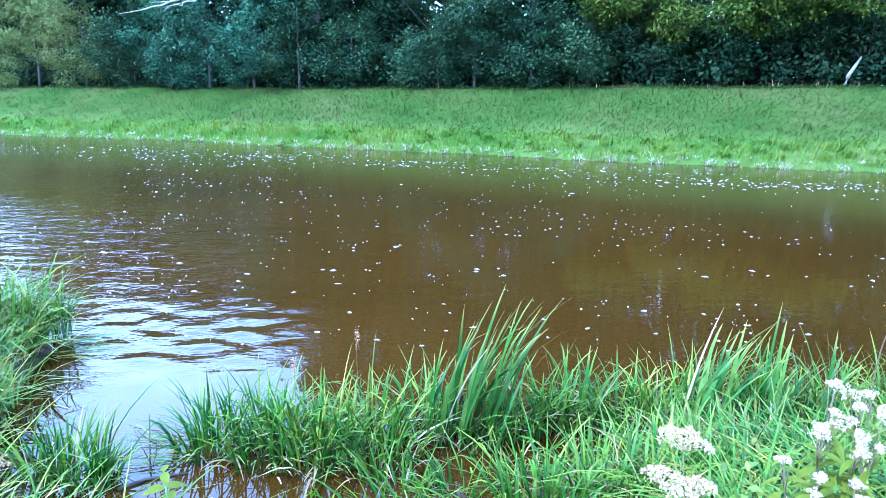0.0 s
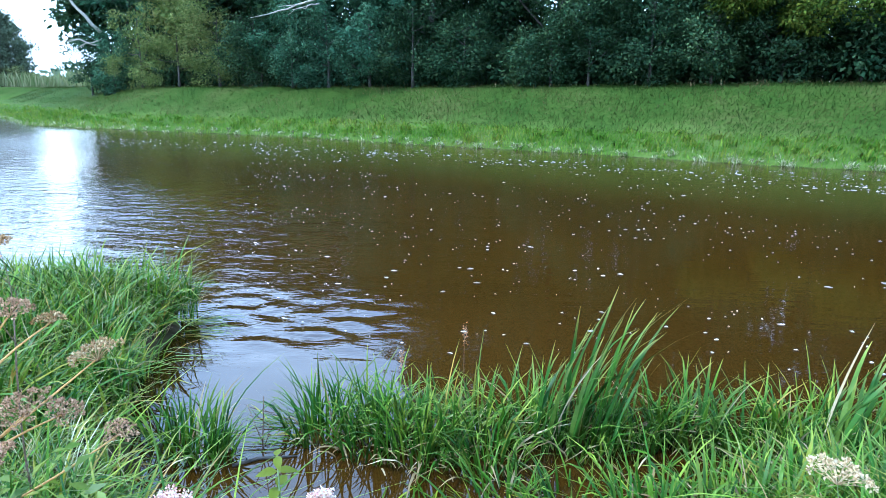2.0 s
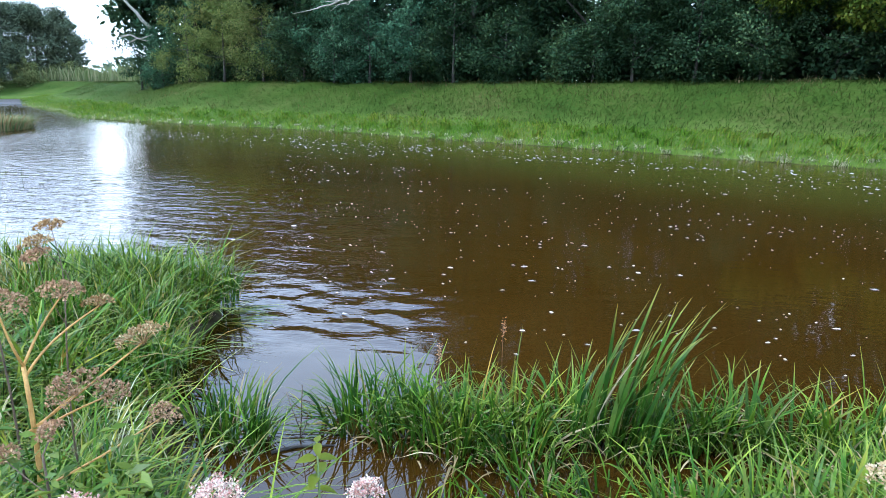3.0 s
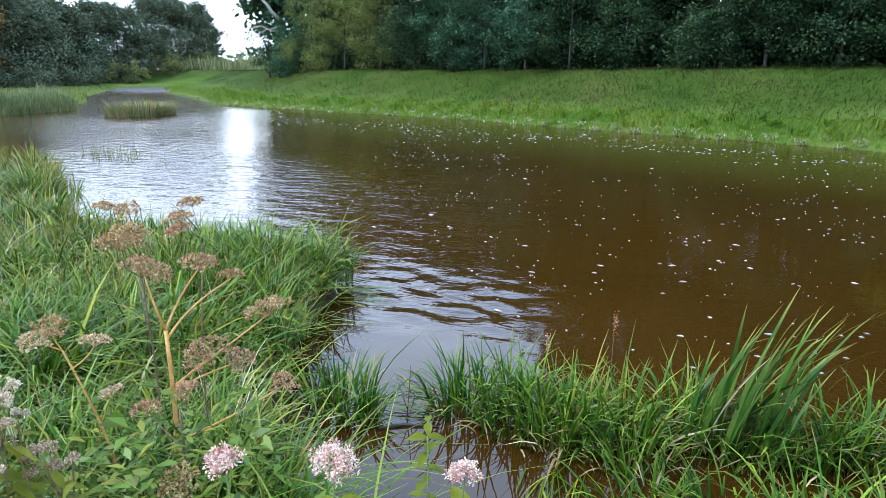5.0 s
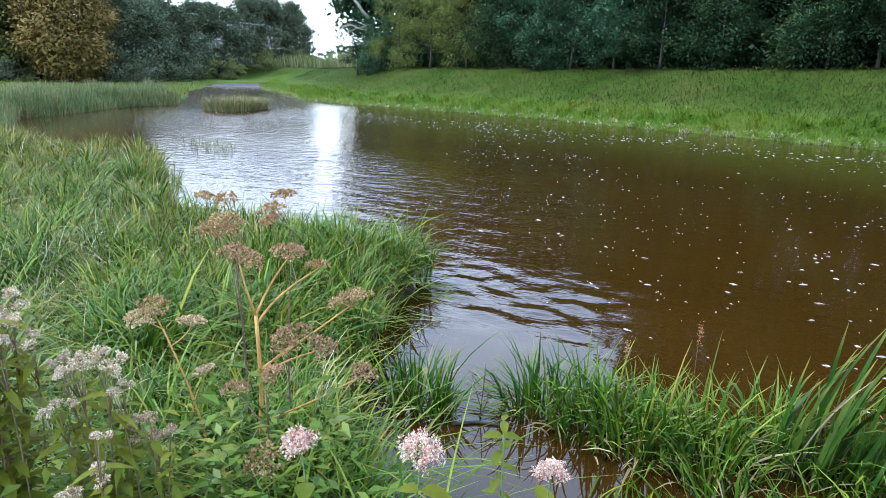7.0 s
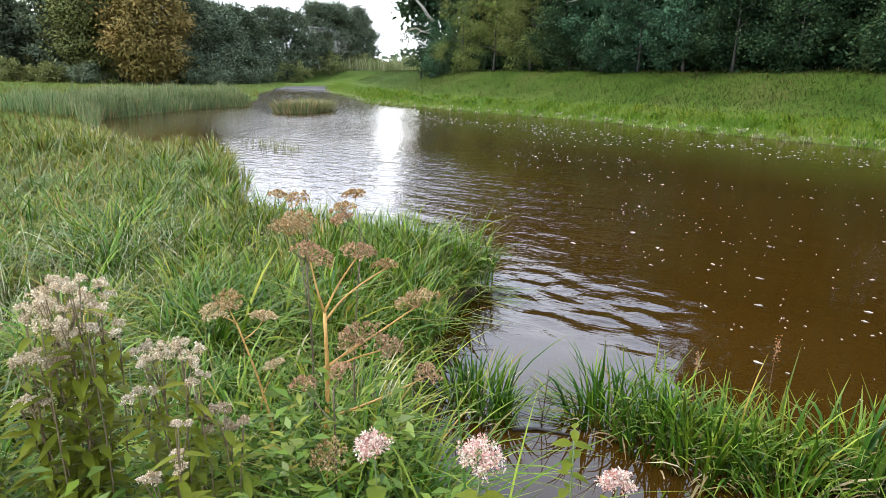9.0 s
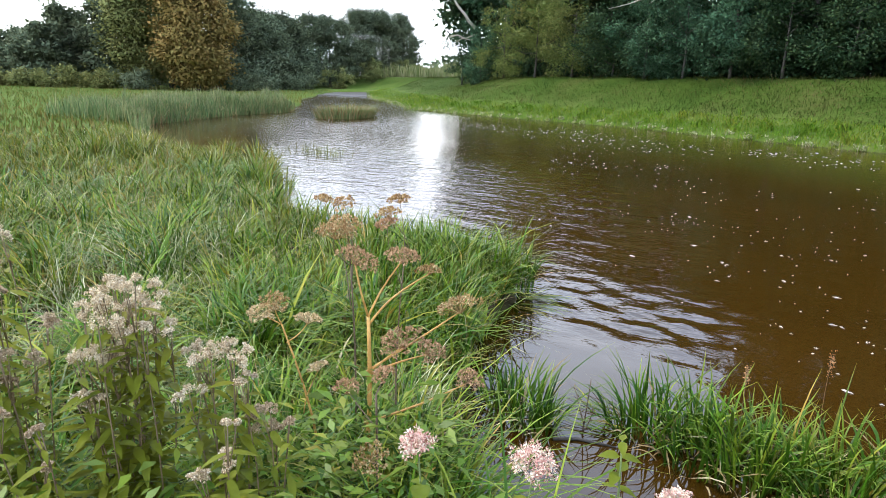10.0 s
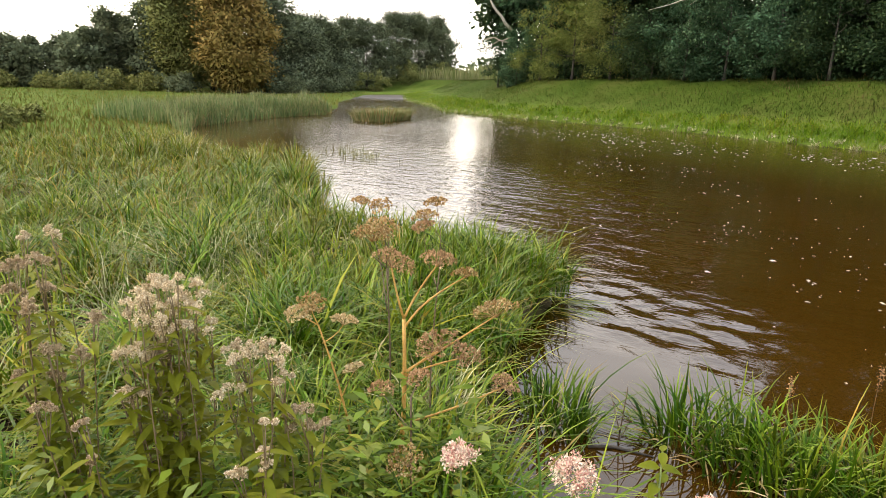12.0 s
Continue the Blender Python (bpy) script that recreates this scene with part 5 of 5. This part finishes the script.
def build_herbs():
    # pink hemp agrimony close to the camera; they nod in the wind
    flowers = []
    for hx, hy, hz, w in ((-0.86, 1.67, 1.02, 0.050), (-0.65, 1.72, 1.03, 0.060), (-0.43, 1.85, 0.955, 0.046)):
        flowers.append(hemp_agrimony(hx + 0.02, hy + 0.03, [(hx, hy, hz, w)], PINK, "pink hemp agrimony head on a leafy green stem", 8, leaf_mesh=BROAD_LEAF, stem_mat=GREEN_STEM))
    # a nettle-like leafy shoot beside them
    z = float(ground_z(-0.60, 2.03))
    t = empty("leafy_shoot", pose(-0.60, 2.03, z), "light green leafy shoot without flowers", "herb", "leafy shoots")
    path = stem_part(t, (0, 0, -0.03), (0.03, 0.02, 0.80), 0.004, GREEN_STEM)
    for j in range(16):
        for side in (0, np.pi):
            leaf_part(t, BROAD_LEAF, path[0] + (path[-1] - path[0]) * (0.3 + 0.7 * j / 15.0), j * 1.57 + side + rng.normal(0, 0.2), rng.uniform(-0.2, 0.4), rng.uniform(0.28, 0.5))
    # faded clumps on the bank
    for foot, heads, florets, label, leafy in (
        ((-1.83, 1.72), [(-1.87, 1.72, 1.17, 0.06), (-1.88, 1.76, 1.15, 0.05), (-1.76, 1.72, 1.19, 0.055), (-1.81, 1.81, 1.14, 0.065), (-1.88, 1.7, 1.14, 0.065), (-1.89, 1.65, 1.11, 0.065), (-1.93, 1.73, 1.09, 0.08), (-1.79, 1.69, 1.11, 0.065), (-1.81, 1.77, 1.11, 0.075), (-1.78, 1.78, 1.09, 0.06), (-1.83, 1.65, 1.07, 0.08), (-1.87, 1.76, 1.05, 0.06), (-1.76, 1.72, 1.06, 0.05), (-1.76, 1.81, 1.04, 0.06), (-1.83, 1.63, 1.01, 0.06), (-1.85, 1.72, 0.98, 0.07), (-1.85, 1.68, 0.97, 0.075), (-1.88, 1.61, 0.99, 0.045), (-1.91, 1.61, 0.85, 0.06), (-1.85, 1.6, 0.89, 0.045)], FADED, "tall clump of faded whitish hemp agrimony with yellowing leaves", 10),
        ((-1.60, 1.84), [(-1.63, 1.83, 0.99, 0.07), (-1.62, 1.88, 0.98, 0.08), (-1.54, 1.83, 0.98, 0.07), (-1.69, 1.84, 0.98, 0.05), (-1.65, 1.79, 0.97, 0.035), (-1.63, 1.75, 0.90, 0.05), (-1.57, 1.9, 0.90, 0.025), (-1.52, 1.83, 0.92, 0.035)], FADED, "clump of faded whitish hemp agrimony with green leaves", 9),
        ((-1.46, 1.90), [(-1.47, 1.88, 0.83, 0.06), (-1.48, 1.9, 0.77, 0.055), (-1.38, 1.86, 0.83, 0.045), (-1.54, 1.87, 0.79, 0.025)], BROWNED, "small brown hemp agrimony gone to seed", 7),
        ((-1.38, 1.65), [(-1.35, 1.63, 0.87, 0.05), (-1.43, 1.61, 0.80, 0.05), (-1.32, 1.61, 0.97, 0.022)], FADED, "small faded hemp agrimony gone to seed", 7),
        ((-1.92, 1.50), [(-1.87, 1.5, 0.73, 0.04), (-2.06, 1.46, 0.83, 0.055), (-1.84, 1.48, 0.86, 0.028)], BROWNED, "low hemp agrimony with browned heads", 8),
        ((-2.12, 1.60), [(-2.07, 1.65, 1.04, 0.055), (-2.13, 1.63, 0.92, 0.055), (-2.11, 1.53, 0.97, 0.055), (-2.28, 1.52, 0.85, 0.05), (-2.14, 1.55, 0.88, 0.045)], BROWNED, "clump of browned hemp agrimony with olive leaves", 9),
        ((-2.20, 1.56), [(-2.22, 1.54, 1.20, 0.05), (-2.29, 1.54, 1.17, 0.05), (-2.12, 1.54, 1.23, 0.055), (-2.27, 1.54, 1.11, 0.055), (-2.14, 1.56, 1.14, 0.05), (-2.15, 1.52, 1.10, 0.055)], BROWNED, "tall clump of faded hemp agrimony gone brown", 9),
        ((-2.78, 1.86), [(-2.74, 1.87, 1.15, 0.08), (-2.86, 1.83, 1.13, 0.05)], FADED, "faded hemp agrimony among the marsh grass", 8),
    ):
        hemp_agrimony(*foot, heads, florets, label, leafy)
    # white heads on the right-hand bank
    hemp_agrimony(1.16, 2.08, [(1.14, 2.08, 0.89, 0.075), (1.20, 2.10, 0.92, 0.07), (1.28, 2.09, 0.97, 0.085), (1.32, 2.06, 0.94, 0.07), (1.21, 2.02, 0.89, 0.08), (1.27, 2.02, 0.85, 0.06), (1.09, 2.00, 0.79, 0.06), (1.18, 1.98, 0.78, 0.05), (1.02, 2.06, 0.82, 0.03), (1.24, 2.16, 0.98, 0.05)], FADED, "bushy hemp agrimony with whitish flower heads", 8, scale=1.1)
    # dried angelica: the branched one in front and thinner ones behind
    angelica(-1.59, 2.42, "dried tan angelica with a forked hollow stem and brown umbels", [
        ((0.02, 0.04, 0.87), [(-1.61, 2.44, 1.10, 0.12, GREY_SEED, 1.0), (-1.50, 2.57, 1.09, 0.10, GREY_SEED, 1.0), (-1.44, 2.66, 1.02, 0.07, SEED, 0.95), (-1.33, 2.70, 0.90, 0.13, SEED, 0.72), (-1.46, 2.52, 0.80, 0.13, GREY_SEED, 0.70), (-1.38, 2.56, 0.76, 0.09, GREY_SEED, 0.7), (-1.26, 2.65, 0.64, 0.08, GREY_SEED, 0.45)]),
    ], SEED)
    angelica(-1.70, 2.37, "dried leaning angelica with pale seed heads", [
        ((-0.16, -0.04, 0.82), [(-1.91, 2.30, 0.88, 0.10, PALE_SEED, 1.0), (-1.88, 2.32, 0.92, 0.08, SEED, 1.0), (-1.80, 2.40, 0.84, 0.08, PALE_SEED, 0.9), (-1.71, 2.35, 0.69, 0.06, PALE_SEED, 0.5)]),
    ], SEED, 0.006)
    angelica(-1.74, 2.58, "slender dried angelica with orange-brown flat umbels", [
        ((0.0, 0.0, 1.00), [(-1.72, 2.47, 1.17, 0.12, SEED, 1.0), (-1.68, 2.48, 1.20, 0.09, SEED, 1.0), (-1.82, 2.65, 1.23, 0.065, SEED, 0.9), (-2.00, 2.74, 1.21, 0.06, SEED, 0.8)]),
    ], SEED, 0.005, DARK_STEM)
    angelica(-1.54, 2.62, "slender dried angelica with orange-brown flat umbels", [
        ((0.0, 0.02, 1.02), [(-1.59, 2.69, 1.26, 0.065, SEED, 1.0), (-1.57, 2.59, 1.23, 0.07, SEED, 1.0), (-1.60, 2.62, 1.18, 0.06, GREY_SEED, 0.9)]),
    ], SEED, 0.004, DARK_STEM)
    angelica(-1.38, 2.24, "short dark dead angelica stalk", [
        ((-0.02, 0.03, 0.70), [(-1.35, 2.17, 0.56, 0.09, SEED, 0.6), (-1.56, 2.32, 0.67, 0.07, GREY_SEED, 0.8), (-1.40, 2.32, 0.76, 0.06, GREY_SEED, 1.0)]),
    ], SEED, 0.006, DARK_STEM)
    angelica(0.72, 2.06, "pale cream umbels on thin green stems", [
        ((0.0, 0.0, 0.64), [(0.76, 2.13, 0.85, 0.115, PALE_SEED, 1.0), (0.67, 2.07, 0.78, 0.09, PALE_SEED, 0.9), (0.74, 2.02, 0.77, 0.10, PALE_SEED, 0.9)]),
    ], PALE_SEED, 0.004, GREEN_STEM)
    # a dark seeding dock at the bank's edge
    z = float(ground_z(2.2, 2.9))
    t = empty("dock", pose(2.19, 2.86, z), "thin seeding dock stalk with brown seeds", "herb")
    path = stem_part(t, (0, 0, -0.03), (0.0, 0.02, 1.0 - z), 0.004, DARK_STEM)
    p = path[-1] * rng.uniform(0.72, 1.0, (160, 1)) + rng.normal(0, 0.018, (160, 3))
    v, f, u = leaf_arrays(p, unit(rng.normal(size=p.shape)), unit(rng.normal(size=p.shape)), np.full(160, 0.012), np.full(160, 0.008))
    put("seed_head", mesh_of("seed_head", v, f, GREY_SEED), t)
    # low leafy cover in front
    def keep(x, y):
        d = np.hypot(x - EYE_XY[0], y - EYE_XY[1])
        return np.where((near_land(x, y) > 0.15) & (d > 1.15) & (d < 2.1) & ((x < -0.85) | (x > 1.05)), 1.0, 0)
    xy = scatter(420, -2.6, 2.2, 0.6, 2.9, keep)
    c, d, u = [], [], []
    for x, y in xy:
        z, h = float(ground_z(x, y)), rng.uniform(0.25, 0.62)
        for j in range(13):
            a = rng.uniform(-np.pi, np.pi)
            c.append((x + rng.normal(0, 0.02), y + rng.normal(0, 0.02), z + h * (0.25 + 0.75 * j / 12)))
            d.append((math.cos(a), math.sin(a), rng.uniform(-0.35, 0.45)))
    c, d = np.array(c), unit(np.array(d))
    ln = rng.uniform(0.03, 0.08, len(c))
    v, f, u = leaf_arrays(c, d, unit(rng.normal(size=c.shape) * 0.35 + [0, 0, 1]), ln, ln * rng.uniform(0.28, 0.46, len(c)))
    put("leafy_undergrowth", mesh_of("leafy_undergrowth", v, f, LOW_LEAF), label="low green leafy herbs covering the near bank", category="herbs", kind="stuff")
    return flowers


# ---- things in and on the water ----
def build_water_things():
    t = empty("twig", pose(-1.08, 3.55, -0.05), "thin dark twig with two bent shoots standing in water", "twig")
    for a, b, g in (((0, 0, 0), (0.02, 0.02, 0.34), 0.004), ((0.01, 0, 0.1), (-0.07, 0.05, 0.28), 0.003), ((0, 0, 0.05), (0.05, -0.02, 0.22), 0.003)):
        stem_part(t, a, b, g, DARK_STEM, 0.01, "shoot")
    for x, y, rz, ln in ((-1.18, 3.42, 20, 0.3), (-0.75, 3.75, -35, 0.25)):
        v, f = tube(np.array([[0, 0, 0.004], [ln * 0.4, 0.02, 0.008], [ln, -0.01, 0.003]]), [0.009, 0.008, 0.004], 6)
        put("floating_stick", mesh_of("floating_stick", v, f, BARK), label="short dark stick floating in the inlet", category="stick", group="floating sticks", m=pose(x, y, 0, 0, 0, rz))


def build_small_things():
    # flowering sedge stalks over the strip
    for x, y, h in ((-0.40, 3.80, 0.50), (-0.06, 3.84, 0.56)):
        t = empty("sedge_stalk", pose(x, y, -0.04), "thin brown flowering sedge stalk over the tufts", "sedge", "flowering sedge stalks")
        path = stem_part(t, (0, 0, 0), (rng.normal(0, 0.05), rng.normal(0, 0.05), h), 0.0018, DARK_STEM, 0.02)
        p = path[-1] + rng.normal(0, 1, (90, 3)) * [0.007, 0.007, 0.03] - [0, 0, 0.03]
        ln = rng.uniform(0.006, 0.012, 90)
        v, f, u = leaf_arrays(p, unit(rng.normal(size=p.shape)), unit(rng.normal(size=p.shape)), ln, ln * 0.6)
        put("seed_head", mesh_of("seed_head", v, f, GREY_SEED), t, kind="stuff")
    # blades combed out on the water at the spit and the strip's end
    for x, y, a, k in ((-2.12, 5.30, 0.1, 26), (-2.05, 5.10, -0.1, 18), (-0.98, 3.80, 2.7, 16), (-0.9, 3.62, 3.3, 14), (-0.25, 3.28, -1.5, 22), (0.05, 3.25, -1.2, 18)):
        t = empty("trailing_blades", pose(x, y, 0.004), "thin sedge blades trailing flat on the water", "sedge", "trailing blades")
        base = np.stack([rng.normal(0, 0.06, k), rng.normal(0, 0.06, k), rng.uniform(0.0, 0.03, k)], -1)
        v, f, u = blade_arrays(base, rng.uniform(0.2, 0.42, k), rng.uniform(0.005, 0.010, k), a + rng.normal(0, 0.35, k), np.ones(k), rng.uniform(-0.1, 0.1, k), np.full(k, 0.8), 5)
        v[:, 2] = np.clip(v[:, 2] * 0.15, 0.001, 0.03)
        put("foliage", mesh_of("foliage", v, f, MARSH, u), t, kind="stuff")


def foam_mesh(n, sx, sy, size):
    k = max(3, n // 9)
    cores = np.stack([rng.normal(0, sx, k), rng.normal(0, sy, k)], -1)
    pts = cores[rng.integers(0, k, n)] + np.stack([rng.standard_t(2.2, n) * 0.32 * sx, rng.standard_t(2.2, n) * 0.26 * sy], -1)
    pts = np.clip(pts, [-3 * sx, -2.2 * sy], [3 * sx, 2.2 * sy])
    v, f = [], []
    for x, y in pts:
        r = rng.uniform(*size) * (0.5 + rng.uniform(0, 1) ** 3)
        st, tw, k = rng.uniform(1.1, 3.4), rng.normal(0.15, 0.35), len(v)
        v.append((x, y, 0.008 + 0.15 * r))
        for j in range(7):
            a, q = j * 2 * math.pi / 7, r * rng.uniform(0.65, 1.15)
            px, py = q * st * math.cos(a), q * math.sin(a)
            v.append((x + px * math.cos(tw) - py * math.sin(tw), y + px * math.sin(tw) + py * math.cos(tw), 0.002))
        f += [(k, k + 1 + j, k + 1 + (j + 1) % 7) for j in range(7)]
    return mesh_of("foam_flakes", v, f, FOAM)


def build_foam():
    """Drifting rafts of foam flakes: mesh, and the way that each goes in a second."""
    rafts = []
    plan = [
        # x, y, flakes, spread along, spread across, flake size, drift
        (-1.0, 7.0, 42, 1.1, 0.7, (0.005, 0.014), (0.19, -0.08)),
        (1.2, 6.4, 42, 1.2, 0.7, (0.005, 0.014), (0.15, -0.05)),
        (2.6, 5.0, 37, 1.0, 0.5, (0.005, 0.013), (0.03, 0.0)),
        (-2.4, 9.8, 51, 1.2, 0.9, (0.005, 0.012), (0.09, -0.09)),
        (0.2, 9.6, 56, 1.5, 0.9, (0.005, 0.012), (0.09, -0.04)),
        (3.6, 8.2, 51, 1.6, 1.0, (0.006, 0.015), (-0.05, 0.05)),
        (5.6, 10.2, 57, 2.0, 1.2, (0.005, 0.014), (-0.12, 0.10)),
        (-3.2, 14.0, 54, 1.3, 1.0, (0.007, 0.019), (-0.13, 0.02)),
        (0.5, 13.2, 40, 2.2, 1.2, (0.007, 0.017), (-0.06, 0.03)),
        (-8.0, 21.5, 98, 3.2, 0.9, (0.010, 0.033), (-0.12, 0.05)),
        (-4.0, 19.0, 62, 2.2, 1.2, (0.008, 0.026), (-0.12, 0.06)),
        (0.6, 18.6, 80, 2.4, 0.7, (0.008, 0.027), (0.10, -0.05)),
        (5.5, 15.8, 80, 2.4, 0.7, (0.008, 0.026), (0.12, -0.06)),
        (9.4, 12.6, 108, 1.6, 0.5, (0.008, 0.026), (0.12, -0.06)),
        (12.0, 11.8, 76, 2.2, 1.0, (0.008, 0.022), (0.12, -0.06)),
        (-13.0, 23.5, 80, 3.2, 1.0, (0.013, 0.036), (0.10, -0.05)),
        (-18.5, 20.5, 36, 2.6, 1.2, (0.013, 0.036), (0.05, -0.02)),
    ]
    for x, y, n, sx, sy, size, drift in plan:
        ob = put("foam_raft", foam_mesh(int(1.7 * n), sx, sy, (0.8 * size[0], 0.85 * size[1])), label="scattered white foam flakes drifting on the water", category="foam", group="foam rafts", kind="stuff")
        rafts.append((ob, x, y, drift))
    return rafts


build_sedges()
build_tussocks()
build_marsh()
island()
build_levee_grass()
build_levee_wood()
build_far_trees()
FLOWERS = build_herbs()
build_water_things()
build_small_things()
RAFTS = build_foam()


def motions():
    for ob, x, y, (vx, vy) in RAFTS:
        walk(ob, [(t, pose(x + vx * (t - 6), y + vy * (t - 6), 0.0, 0, 0, -26.5)) for t in (0, 3, 6, 9, 12)])
    for i, ob in enumerate(REEDS):
        p = ob.location.copy()
        walk(ob, [(t, pose(p.x, p.y, p.z, 0.8 * math.sin(1.9 * t + i), 1.6 + 1.5 * math.sin(1.3 * t + 0.7 * i), 0)) for t in [0.5 * k for k in range(25)]])
    for i, ob in enumerate(FLOWERS):
        p = ob.location.copy()
        walk(ob, [(t, pose(p.x, p.y, p.z, 0.7 * math.sin(2.3 * t + i), 0.8 * math.sin(1.7 * t + 1.4 * i), 0)) for t in [0.5 * k for k in range(25)]])


motions()
